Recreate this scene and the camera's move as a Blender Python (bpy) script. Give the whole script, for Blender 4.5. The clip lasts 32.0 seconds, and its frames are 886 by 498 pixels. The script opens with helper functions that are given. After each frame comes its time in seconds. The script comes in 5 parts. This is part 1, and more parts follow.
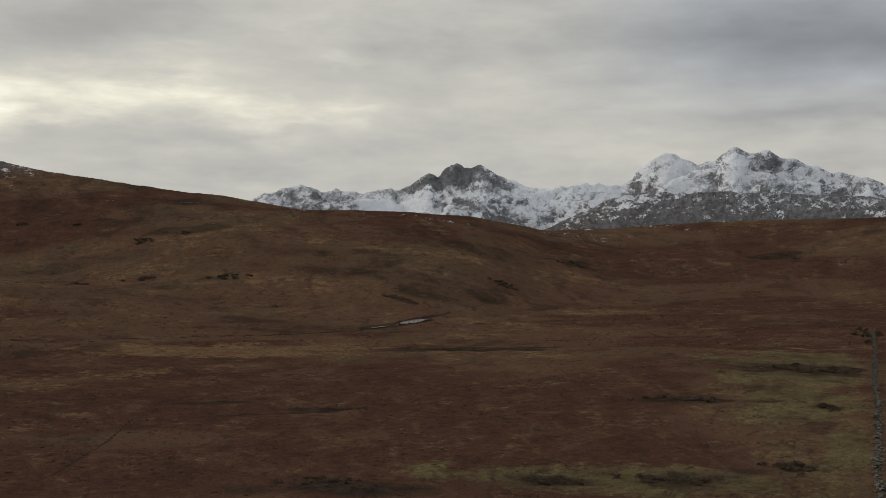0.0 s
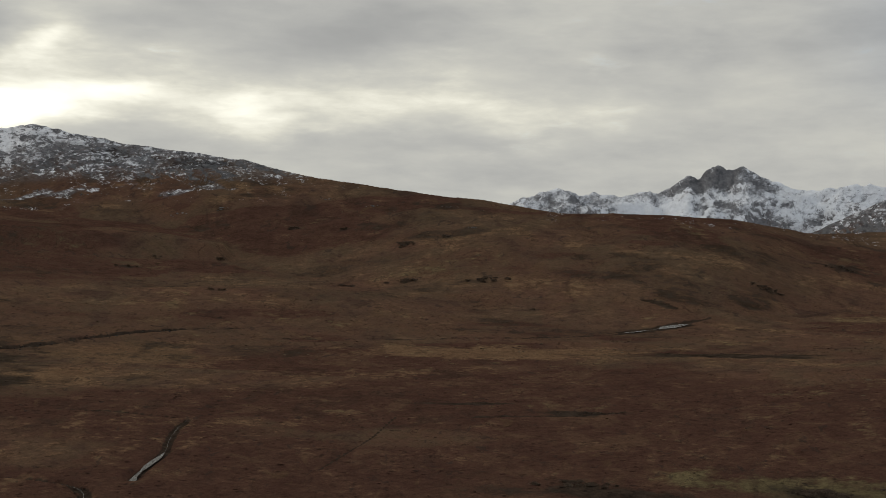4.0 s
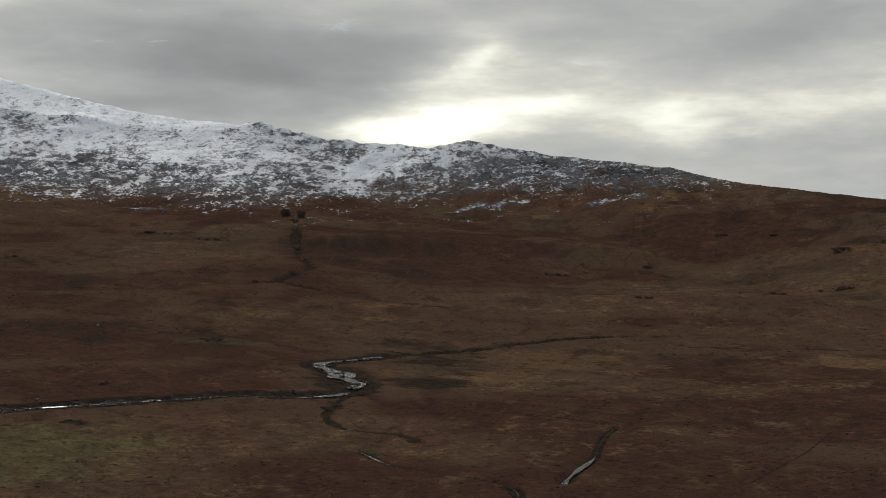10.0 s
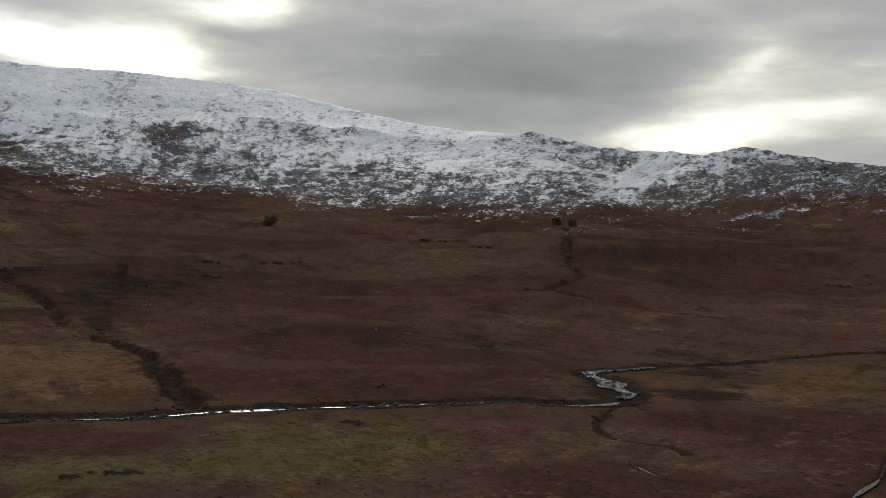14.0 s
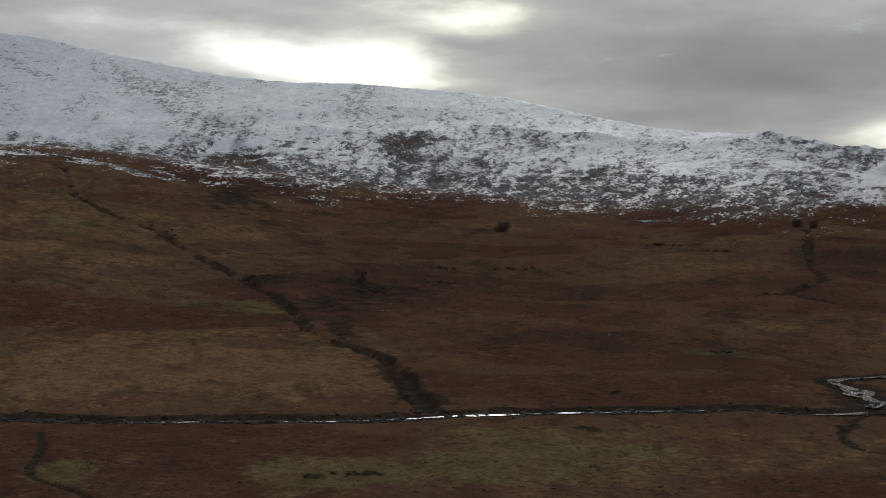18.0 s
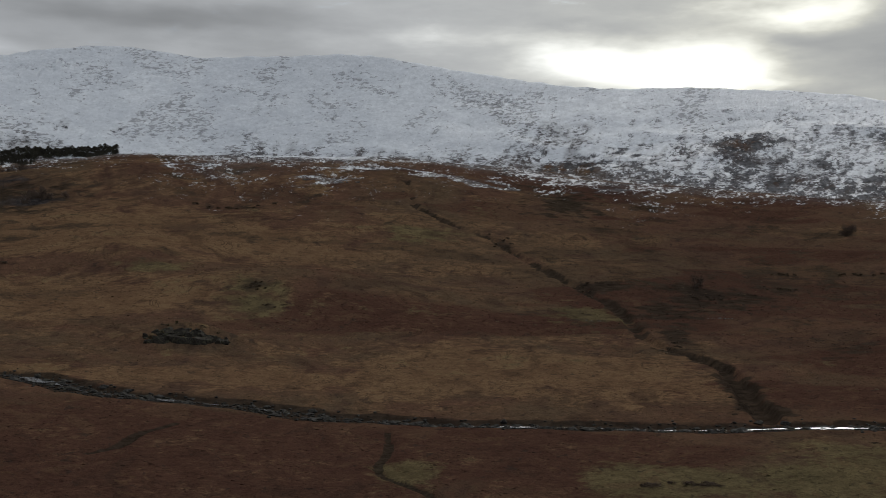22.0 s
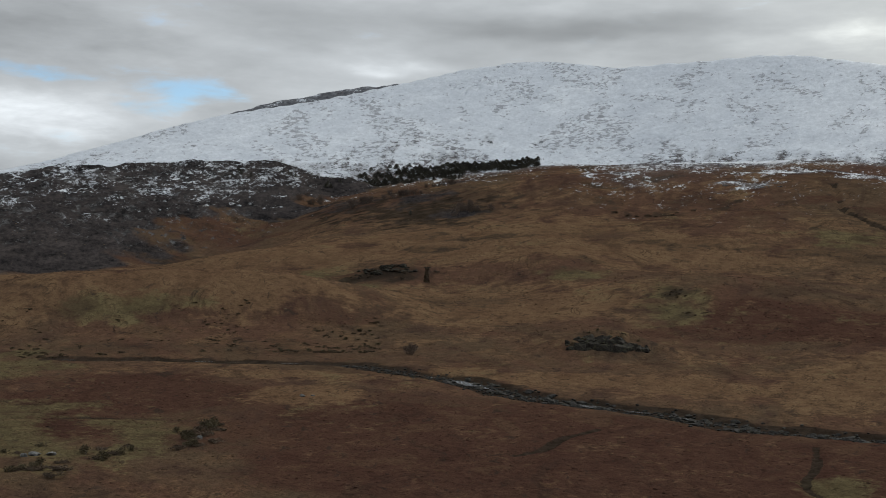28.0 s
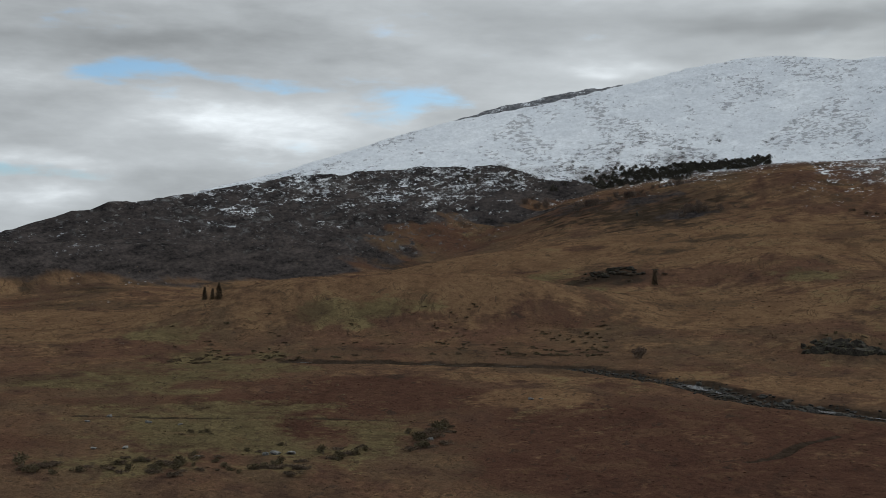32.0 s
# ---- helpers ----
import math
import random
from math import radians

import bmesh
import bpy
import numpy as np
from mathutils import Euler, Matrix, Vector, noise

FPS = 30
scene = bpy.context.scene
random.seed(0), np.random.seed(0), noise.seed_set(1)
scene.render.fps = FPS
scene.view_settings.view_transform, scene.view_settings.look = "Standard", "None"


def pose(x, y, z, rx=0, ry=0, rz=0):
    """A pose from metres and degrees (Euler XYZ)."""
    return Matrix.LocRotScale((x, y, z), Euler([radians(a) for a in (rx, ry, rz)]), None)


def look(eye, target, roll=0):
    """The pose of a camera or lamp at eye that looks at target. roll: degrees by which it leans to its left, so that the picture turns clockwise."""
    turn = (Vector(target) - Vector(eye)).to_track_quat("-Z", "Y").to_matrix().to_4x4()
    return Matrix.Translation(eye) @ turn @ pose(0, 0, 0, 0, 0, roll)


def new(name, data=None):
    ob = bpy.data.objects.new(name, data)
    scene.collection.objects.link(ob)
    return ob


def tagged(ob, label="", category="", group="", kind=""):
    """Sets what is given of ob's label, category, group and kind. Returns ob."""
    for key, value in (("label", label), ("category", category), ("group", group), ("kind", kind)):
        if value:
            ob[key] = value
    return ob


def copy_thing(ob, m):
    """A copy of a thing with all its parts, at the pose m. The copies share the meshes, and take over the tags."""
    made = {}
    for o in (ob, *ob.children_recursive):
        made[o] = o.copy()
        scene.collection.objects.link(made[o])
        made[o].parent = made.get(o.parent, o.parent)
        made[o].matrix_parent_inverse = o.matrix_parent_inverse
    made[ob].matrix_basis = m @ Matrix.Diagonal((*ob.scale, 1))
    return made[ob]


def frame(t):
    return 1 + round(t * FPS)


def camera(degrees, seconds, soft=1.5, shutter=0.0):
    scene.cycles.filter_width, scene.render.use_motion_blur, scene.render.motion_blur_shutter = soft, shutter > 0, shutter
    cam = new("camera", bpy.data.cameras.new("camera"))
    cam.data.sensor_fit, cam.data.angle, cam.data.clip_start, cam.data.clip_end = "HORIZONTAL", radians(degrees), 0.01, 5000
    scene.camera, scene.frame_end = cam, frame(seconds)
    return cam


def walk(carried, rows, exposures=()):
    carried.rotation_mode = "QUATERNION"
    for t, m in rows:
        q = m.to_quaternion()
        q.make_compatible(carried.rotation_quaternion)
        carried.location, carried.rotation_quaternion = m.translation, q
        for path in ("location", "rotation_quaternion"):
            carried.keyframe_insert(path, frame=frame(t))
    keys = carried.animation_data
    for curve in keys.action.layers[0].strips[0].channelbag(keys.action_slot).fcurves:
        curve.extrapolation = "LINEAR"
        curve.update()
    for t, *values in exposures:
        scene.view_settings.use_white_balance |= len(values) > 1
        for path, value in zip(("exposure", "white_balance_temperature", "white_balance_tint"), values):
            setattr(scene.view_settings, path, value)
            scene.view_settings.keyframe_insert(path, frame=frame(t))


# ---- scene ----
# ---- camera: a drone hovering 30 m above the valley floor, turning slowly to its left ----
EYE_Z = 30.0
cam = camera(39.23, 32.0, soft=0.8, shutter=0.0)
# seconds, heading (counter-clockwise from +y), tilt and lean in degrees
PATH = [
    (0, -49.67, 1.52, 0.59), (0.5, -48.19, 1.52, 0.35), (1, -46.71, 1.55, 0.36), (1.5, -45.30, 1.56, 0.61),
    (2, -43.78, 1.55, 0.60), (2.5, -42.21, 1.55, 0.70), (4.5, -36.42, 1.52, 0.99), (5, -34.97, 1.52, 0.92),
    (5.5, -33.37, 1.48, 1.04), (6, -31.80, 1.45, 1.17), (6.5, -30.31, 1.44, 1.18), (7, -28.89, 1.43, 1.21),
    (7.5, -27.42, 1.47, 1.17), (8, -25.73, 1.51, 1.12), (8.5, -23.64, 1.54, 1.00), (9, -21.70, 1.56, 0.62),
    (9.5, -19.89, 1.56, 0.54), (10, -18.34, 1.57, 0.89), (10.5, -16.98, 1.59, 1.03), (11, -15.57, 1.61, 0.92),
    (11.5, -14.17, 1.62, 1.16), (12, -12.70, 1.61, 1.47), (12.5, -10.98, 1.64, 1.19), (13, -9.16, 1.67, 1.22),
    (13.5, -7.48, 1.68, 1.27), (14, -5.89, 1.69, 1.57), (14.5, -4.27, 1.71, 1.59), (16.5, 1.30, 1.69, 1.57),
    (17, 2.50, 1.70, 1.44), (17.5, 3.58, 1.68, 1.38), (18, 4.80, 1.67, 1.27), (18.5, 6.39, 1.68, 1.38), (19, 8.11, 1.67, 1.39),
    (19.5, 9.91, 1.67, 1.45), (20, 11.74, 1.66, 1.56), (20.5, 13.68, 1.65, 1.71), (21, 15.76, 1.65, 1.66),
    (21.5, 18.03, 1.67, 1.33), (22, 20.12, 1.69, 1.10), (22.5, 22.08, 1.69, 1.20), (23, 23.87, 1.68, 1.43),
    (23.5, 25.61, 1.70, 1.04), (24, 27.37, 1.71, 0.78), (24.5, 29.08, 1.69, 0.94), (25, 30.71, 1.68, 0.98),
    (25.5, 32.39, 1.68, 1.14), (27.5, 37.82, 1.71, 0.93), (28, 39.27, 1.71, 0.97), (28.5, 40.75, 1.72, 0.75),
    (29, 41.98, 1.72, 0.66), (29.5, 43.03, 1.72, 0.63), (30, 44.21, 1.71, 0.68), (30.5, 45.53, 1.72, 0.38),
    (31, 46.96, 1.73, 0.27), (31.5, 48.29, 1.72, 0.45), (32, 49.67, 1.73, 0.47),
]
# seconds, stops, white balance
EXPOSURES = [(0, 0.08, 6750, 10.5), (7, 0.0, 6500, 9.5), (13, -0.05, 6430, 10), (19, -0.2, 6400, 10.5), (25, 0.05, 6350, 9.5), (29, 0.29, 6300, 7.5), (32, 0.27, 6280, 7)]
walk(cam, [(t, pose(0, 0, EYE_Z, 90 + tilt, 0, turn) @ pose(0, 0, 0, 0, 0, lean)) for t, turn, tilt, lean in PATH], EXPOSURES)

# ---- light: thin overcast with breaks, low winter sun behind the cloud ----
SUN_TURN, SUN_UP, SUN_POWER = 2.0, 22.0, 1.5
CLOUD_GREY, SKY_STRENGTH = 0.48, 0.11


def way(turn, up):
    """The direction at that heading (counter-clockwise from +y) and height, in degrees."""
    a, e = radians(turn), radians(up)
    return Vector((-math.sin(a) * math.cos(e), math.cos(a) * math.cos(e), math.sin(e)))


class Nodes:
    """A short way to write node trees."""

    def __init__(self, tree):
        self.tree = tree
        tree.nodes.clear()

    def add(self, kind, ins=None, **sets):
        n = self.tree.nodes.new(kind)
        for k, v in sets.items():
            setattr(n, k, v)
        for k, v in (ins or {}).items():
            self.put(n.inputs[k], v)
        return n

    def put(self, socket, v):
        if isinstance(v, bpy.types.NodeSocket):
            self.tree.links.new(v, socket)
        elif isinstance(v, bpy.types.Node):
            self.tree.links.new(v.outputs[0], socket)
        else:
            socket.default_value = v

    def math(self, op, a, b=0.0, c=0.0, clamp=False):
        return self.add("ShaderNodeMath", {0: a, 1: b, 2: c}, operation=op, use_clamp=clamp).outputs[0]

    def vec(self, op, a, b=(0, 0, 0)):
        n = self.add("ShaderNodeVectorMath", {0: a}, operation=op)
        if op == "SCALE":
            self.put(n.inputs["Scale"], b)
        else:
            self.put(n.inputs[1], b)
        return n.outputs["Value"] if op in ("DOT_PRODUCT", "LENGTH") else n.outputs["Vector"]

    def ramp(self, x, lo, hi, a=0.0, b=1.0, smooth=True):
        return self.add("ShaderNodeMapRange", {0: x, 1: lo, 2: hi, 3: a, 4: b},
                        interpolation_type="SMOOTHSTEP" if smooth else "LINEAR").outputs[0]

    def mix(self, f, a, b):
        n = self.add("ShaderNodeMix", data_type="RGBA")
        for i, v in ((0, f), (6, a), (7, b)):
            self.put(n.inputs[i], (*v, 1) if isinstance(v, tuple) and len(v) == 3 else v)
        return n.outputs[2]

    def noise(self, vector, scale, detail=4.0, rough=0.55, warp=0.0, lac=2.0):
        n = self.add("ShaderNodeTexNoise", {"Vector": vector, "Scale": scale, "Detail": detail, "Roughness": rough,
                                            "Distortion": warp, "Lacunarity": lac})
        return n.outputs[0]

    def scaled(self, vector, x, y, z):
        return self.vec("MULTIPLY", vector, (x, y, z))


world = bpy.data.worlds.new("sky")
scene.world = world
world.use_nodes = True
w = Nodes(world.node_tree)
gen = w.add("ShaderNodeTexCoord").outputs["Generated"]
sky = w.add("ShaderNodeTexSky", sky_type="NISHITA", sun_disc=False, sun_elevation=radians(SUN_UP), sun_rotation=radians(-SUN_TURN)).outputs[0]
sep = w.add("ShaderNodeSeparateXYZ", {0: gen})
# heading and height of each direction, in degrees, stirred by noise so that the cloud edges fray
stir = w.add("ShaderNodeTexNoise", {"Vector": w.scaled(gen, 1, 1, 3.0), "Scale": 9.0, "Detail": 4.0, "Roughness": 0.5}).outputs[1]
stir = w.vec("SUBTRACT", stir, (0.5, 0.5, 0.5))
stirred = w.add("ShaderNodeSeparateXYZ", {0: stir})
turn_of = w.math("MULTIPLY", w.math("ARCTAN2", w.math("MULTIPLY", sep.outputs[0], -1.0), sep.outputs[1]), 57.2958)
up_of = w.math("MULTIPLY", w.math("ARCSINE", sep.outputs[2]), 57.2958)
cloud_turn = w.math("ADD", turn_of, w.math("MULTIPLY", stirred.outputs[0], 9.0))
cloud_up = w.math("ADD", up_of, w.math("MULTIPLY", stirred.outputs[1], 2.6))

# breaks, thick banks and gaps of blue in the cloud: heading, height, half width and half height in degrees, amount
BREAKS = [(-27.0, 8.5, 12, 4.0, 0.09), (-42.0, 8.3, 8, 3.2, 0.13), (9.5, 10.4, 7.0, 2.2, 0.30), (-29.9, 7.4, 3.4, 1.0, 0.30), (-38.4, 7.8, 5.2, 0.7, 0.14), (-18.0, 7.2, 3.6, 0.75, 0.85), (-19.9, 10.4, 1.8, 1.0, 0.40), (-22.7, 8.2, 3.4, 0.6, 0.42),
          (-29.5, 8.0, 2.9, 0.9, 0.2), (-37.3, 8.3, 4.7, 0.8, 0.15), (10.0, 9.75, 5.2, 1.1, 0.9), (4.3, 12.5, 3.2, 0.75, 0.8), (5.8, 9.4, 2.4, 0.5, 0.35),
          (19.8, 11.2, 4.2, 0.8, 0.22), (-20.5, 9.0, 6, 2.2, 0.16)]
BREAKS_EAST = [(56.2, 7.3, 3.9, 1.5, 0.2), (41.6, 9.7, 1.6, 0.3, 0.20), (59.1, 7.3, 6.0, 1.2, 0.22), (67.0, 5.5, 4.2, 0.5, 0.2),
               (67.9, 3.7, 3.4, 0.7, 0.30), (43.1, 10.3, 3.1, 0.8, 0.10), (23.7, 11.0, 3.6, 0.5, 0.16), (68.0, 9.1, 3.1, 0.8, 0.15)]
BANKS = [(-34.6, 11.8, 4.2, 1.0, 0.14), (-67, 11.0, 9, 2.2, 0.34), (-65.3, 7.5, 5.2, 0.5, 0.12), (-45.3, 10.0, 2.3, 0.8, 0.07), (-14.3, 9.9, 4.7, 1.6, 0.16),
         (-33.1, 10.7, 3.1, 0.9, 0.12), (-37.3, 6.5, 7.8, 0.35, 0.08), (-7.0, 10.2, 6.8, 1.8, 0.2), (-4.7, 7.8, 5.7, 0.7, 0.12),
         (-25.5, 11.6, 3.9, 1.0, 0.12), (4.0, 11.2, 2.6, 0.5, 0.16), (14.7, 11.6, 3.1, 0.5, 0.14), (31.5, 11.6, 7.3, 1.0, 0.16)]
BANKS_EAST = [(45.3, 11.9, 6.8, 1.3, 0.10), (33.8, 11.6, 5.2, 1.0, 0.10), (64.7, 10.8, 6.8, 0.7, 0.12), (38.2, 10.3, 3.1, 0.5, 0.08)]
GAPS = [(52.1, 8.4, 2.6, 0.8, 1.0), (56.5, 9.2, 2.0, 0.35, 0.5), (59.2, 9.4, 3.2, 0.45, 0.5), (63.7, 9.4, 2.6, 0.5, 0.9), (68.0, 4.9, 3.1, 0.4, 0.6),
        (66.6, 11.9, 2.6, 0.5, 0.35), (49.3, 8.1, 1.5, 0.6, 0.8)]


def lobes(rows):
    """The sum of soft-edged lobes over heading and height."""
    total = 0.0
    for turn, up, wide, high, amount in rows:
        a = w.math("DIVIDE", w.math("SUBTRACT", cloud_turn, turn), wide)
        b = w.math("DIVIDE", w.math("SUBTRACT", cloud_up, up), high)
        d = w.math("ADD", w.math("MULTIPLY", a, a), w.math("MULTIPLY", b, b))
        g = w.math("POWER", 2.71828, w.math("MULTIPLY", d, -1.0))
        total = w.math("MULTIPLY_ADD", g, amount, total)
    return total


flat = w.scaled(gen, 1, 1, 5.5)
streaks = w.noise(flat, 4.0, 4, 0.45, 0.5)
puffs = w.noise(w.vec("ADD", w.scaled(gen, 1, 1, 3.4), (3.1, 1.7, 0.4)), 11.0, 5, 0.55)
grey = w.math("ADD", w.math("MULTIPLY", w.math("SUBTRACT", streaks, 0.5), 0.2), w.math("MULTIPLY", w.math("SUBTRACT", puffs, 0.5), 0.24))
grey = w.math("ADD", grey, CLOUD_GREY)
wisps = w.noise(w.vec("ADD", w.scaled(gen, 1, 1, 4.2), (0.7, 5.1, 2.2)), 24.0, 6, 0.6, 0.3)
fringe = w.math("ADD", w.math("MULTIPLY", w.math("SUBTRACT", puffs, 0.5), 0.7), w.math("MULTIPLY", w.math("SUBTRACT", wisps, 0.5), 0.5))
grey = w.math("ADD", grey, w.math("MULTIPLY", w.math("SUBTRACT", wisps, 0.5), 0.10))
opening = lobes(BREAKS + BREAKS_EAST)
grey = w.math("ADD", grey, w.math("ADD", w.math("MULTIPLY", opening, 0.6), w.math("MULTIPLY", w.ramp(w.math("ADD", opening, fringe), 0.12, 0.85), 0.34)))
grey = w.math("SUBTRACT", grey, w.math("MULTIPLY", w.math("MULTIPLY", lobes(BANKS + BANKS_EAST), w.math("ADD", 1.0, w.math("MULTIPLY", fringe, 1.2))), 0.8))
# the overcast brightens overhead
grey = w.math("MULTIPLY", grey, w.ramp(sep.outputs[2], 0.25, 0.75, 1.0, 1.7))
grey = w.math("MAXIMUM", w.math("SUBTRACT", grey, w.ramp(turn_of, 42.0, 60.0, 0.0, 0.11)), 0.2)
cold = w.ramp(turn_of, 0.0, 45.0)
tint = w.mix(w.math("MULTIPLY", w.ramp(grey, 0.3, 0.75), w.math("SUBTRACT", 1.0, cold)), (0.965, 0.985, 0.985), (1.0, 0.99, 0.87))
tint = w.mix(w.math("MULTIPLY", cold, 0.7), tint, (0.955, 0.99, 1.03))
tint = w.mix(w.math("MULTIPLY", w.ramp(turn_of, -52.0, -66.0), w.ramp(up_of, 6.0, 11.0)), tint, (0.90, 0.985, 1.09))
cloud_colour = w.vec("SCALE", tint, grey)
blue = w.vec("MULTIPLY", w.vec("SCALE", sky, SKY_STRENGTH), (0.62, 0.84, 1.05))
hole = w.math("MULTIPLY", w.ramp(w.math("ADD", lobes(GAPS), w.math("MULTIPLY", fringe, 2.2)), 0.25, 1.0), 0.78)
shown = w.mix(hole, cloud_colour, blue)
# below the horizon: the tone of the moor
shown = w.mix(w.ramp(sep.outputs[2], -0.06, -0.01, 1.0, 0.0), shown, (0.05, 0.04, 0.03))
w.add("ShaderNodeOutputWorld", {0: w.add("ShaderNodeBackground", {"Color": shown, "Strength": 1.0})})

sun = new("sun", bpy.data.lights.new("sun", "SUN"))
sun.data.energy, sun.data.angle, sun.data.color = SUN_POWER, radians(24), (1.0, 0.96, 0.9)
sun.matrix_world = look(way(SUN_TURN, SUN_UP) * 100, (0, 0, 0))

# ---- materials ----
MOOR_TONE = 0.82


def material(name):
    m = bpy.data.materials.new(name)
    m.use_nodes = True
    return m, Nodes(m.node_tree)


def finish(n, colour, rough, bump=None, depth=0.1, strength=0.6, metal=0.0, spec=0.3):
    ins = {"Base Color": colour, "Roughness": rough, "Metallic": metal, "Specular IOR Level": spec}
    if bump is not None:
        ins["Normal"] = n.add("ShaderNodeBump", {"Height": bump, "Distance": depth, "Strength": strength}).outputs[0]
    n.add("ShaderNodeOutputMaterial", {0: n.add("ShaderNodeBsdfPrincipled", ins)})


def moor_material():
    """Winter moor: dead grass, bracken, peat, rock and snow, each spread by the ground's own covers.
    The grain is laid by bearing and distance from the eye, and by angle above it."""
    m, n = material("winter_moor")
    pos = n.add("ShaderNodeNewGeometry").outputs["Position"]
    normal = n.add("ShaderNodeSeparateXYZ", {0: n.add("ShaderNodeNewGeometry").outputs["Normal"]}).outputs[2]

    def cover(name):
        return n.add("ShaderNodeAttribute", attribute_type="GEOMETRY", attribute_name=name).outputs["Fac"]

    def band(x, wide, mid=0.5):
        return n.ramp(x, mid - wide, mid + wide, smooth=False)

    def centred(x, amount):
        return n.math("MULTIPLY", n.math("SUBTRACT", x, 0.5), amount)

    # bearing from the eye, log of distance, and angle above the eye
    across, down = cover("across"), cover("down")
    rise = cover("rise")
    polar = n.add("ShaderNodeCombineXYZ", {0: across, 1: n.math("MULTIPLY", down, 1.45), 2: n.math("MULTIPLY", across, 0.13)}).outputs[0]
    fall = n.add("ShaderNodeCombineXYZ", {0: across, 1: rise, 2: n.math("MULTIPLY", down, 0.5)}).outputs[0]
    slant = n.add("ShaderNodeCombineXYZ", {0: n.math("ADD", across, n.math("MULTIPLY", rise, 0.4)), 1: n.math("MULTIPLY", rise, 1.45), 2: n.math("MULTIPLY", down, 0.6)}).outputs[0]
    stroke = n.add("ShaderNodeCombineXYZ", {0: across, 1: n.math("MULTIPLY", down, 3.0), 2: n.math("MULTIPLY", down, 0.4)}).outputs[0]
    wide = n.noise(polar, 0.009, 5, 0.6, 0.8)
    mid = n.noise(polar, 0.032, 6, 0.62, 0.5)
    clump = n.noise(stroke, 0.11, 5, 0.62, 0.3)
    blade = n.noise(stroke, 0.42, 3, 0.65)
    near = n.noise(pos, 1.3, 4, 0.7)
    fray = n.math("ADD", centred(mid, 1.5), centred(clump, 1.3))

    def edged(c, lo=0.25, hi=0.75):
        return n.ramp(n.math("ADD", c, fray), lo, hi)

    grass = n.mix(band(wide, 0.09), (0.096, 0.055, 0.039), (0.092, 0.063, 0.042))
    grass = n.mix(n.math("MULTIPLY", n.ramp(mid, 0.47, 0.64), 0.65), grass, (0.124, 0.076, 0.047))
    grass = n.mix(n.math("MULTIPLY", n.ramp(mid, 0.47, 0.34), 0.7), grass, (0.056, 0.035, 0.028))
    col = n.mix(n.ramp(n.math("ADD", cover("russet"), n.math("MULTIPLY", fray, 0.5)), 0.25, 0.6), grass, n.mix(band(mid, 0.14), (0.058, 0.031, 0.024), (0.080, 0.044, 0.032)))
    col = n.mix(n.math("MULTIPLY", edged(cover("straw"), 0.15, 0.6), 0.88), col, n.mix(band(mid, 0.14), (0.118, 0.072, 0.044), (0.166, 0.106, 0.063)))
    col = n.mix(n.math("MULTIPLY", edged(cover("green")), 0.75), col, n.mix(band(mid, 0.14), (0.084, 0.072, 0.039), (0.124, 0.106, 0.057)))
    # broad swathes of darker and paler growth
    swath = n.noise(polar, 0.016, 6, 0.6, 1.4)
    col = n.mix(n.math("MULTIPLY", n.ramp(swath, 0.54, 0.66), 0.5), col, (0.040, 0.026, 0.021))
    col = n.mix(n.math("MULTIPLY", n.ramp(swath, 0.45, 0.34), 0.4), col, (0.112, 0.070, 0.045))
    # sheep tracks and peat edges, as thin lines in the same eye-centred grain
    ledge = n.noise(polar, 0.035, 6, 0.6, 1.3)
    step = n.math("ABSOLUTE", centred(ledge, 1.0))
    col = n.mix(n.math("MULTIPLY", n.ramp(step, 0.022, 0.0), n.math("MULTIPLY", n.ramp(mid, 0.44, 0.6), 0.6)), col, (0.034, 0.024, 0.018))
    col = n.mix(n.math("MULTIPLY", n.ramp(ledge, 0.60, 0.68), 0.35), col, (0.112, 0.072, 0.042))
    # grain of tussocks and stalks
    grain = n.math("ADD", n.math("MULTIPLY", band(clump, 0.19), 0.55), n.math("MULTIPLY", band(blade, 0.19), 0.5))
    grain = n.math("ADD", grain, n.math("MULTIPLY", band(near, 0.2), 0.35))
    grain = n.math("MULTIPLY", grain, n.math("ADD", 0.55, n.math("MULTIPLY", cover("tone"), 0.45)))
    col = n.vec("SCALE", col, n.math("MULTIPLY", n.math("ADD", n.math("MULTIPLY", grain, 0.66), 0.49), MOOR_TONE))
    col = n.vec("MULTIPLY", col, (1.02, 0.99, 0.925))
    # scattered heather and dark hollows
    spots = n.noise(polar, 0.085, 5, 0.62, 0.9)
    col = n.mix(n.math("MULTIPLY", n.ramp(spots, 0.60, 0.67), 0.6), col, (0.027, 0.021, 0.017))
    col = n.mix(n.math("MULTIPLY", edged(cover("peat")), 0.88), col, n.mix(band(clump, 0.16), (0.012, 0.010, 0.008), (0.036, 0.027, 0.020)))
    # heather of the steep eastern ridge, and bracken-grey scree below it
    heath = n.math("ADD", cover("heath"), n.math("MULTIPLY", fray, 0.35))
    col = n.mix(n.ramp(heath, 0.2, 0.55), col, n.mix(band(n.math("ADD", n.math("MULTIPLY", n.noise(slant, 0.05, 5, 0.6, 0.4), 0.5), n.math("MULTIPLY", n.noise(fall, 0.3, 5, 0.7), 0.5)), 0.12), (0.012, 0.011, 0.0115), (0.056, 0.047, 0.044)))
    # rock
    far_rock = n.noise(fall, 0.13, 7, 0.68, 0.6)
    torn = n.vec("ADD", fall, n.vec("SCALE", n.add("ShaderNodeTexNoise", {"Vector": fall, "Scale": 0.12, "Detail": 4.0}).outputs[1], 9.0))
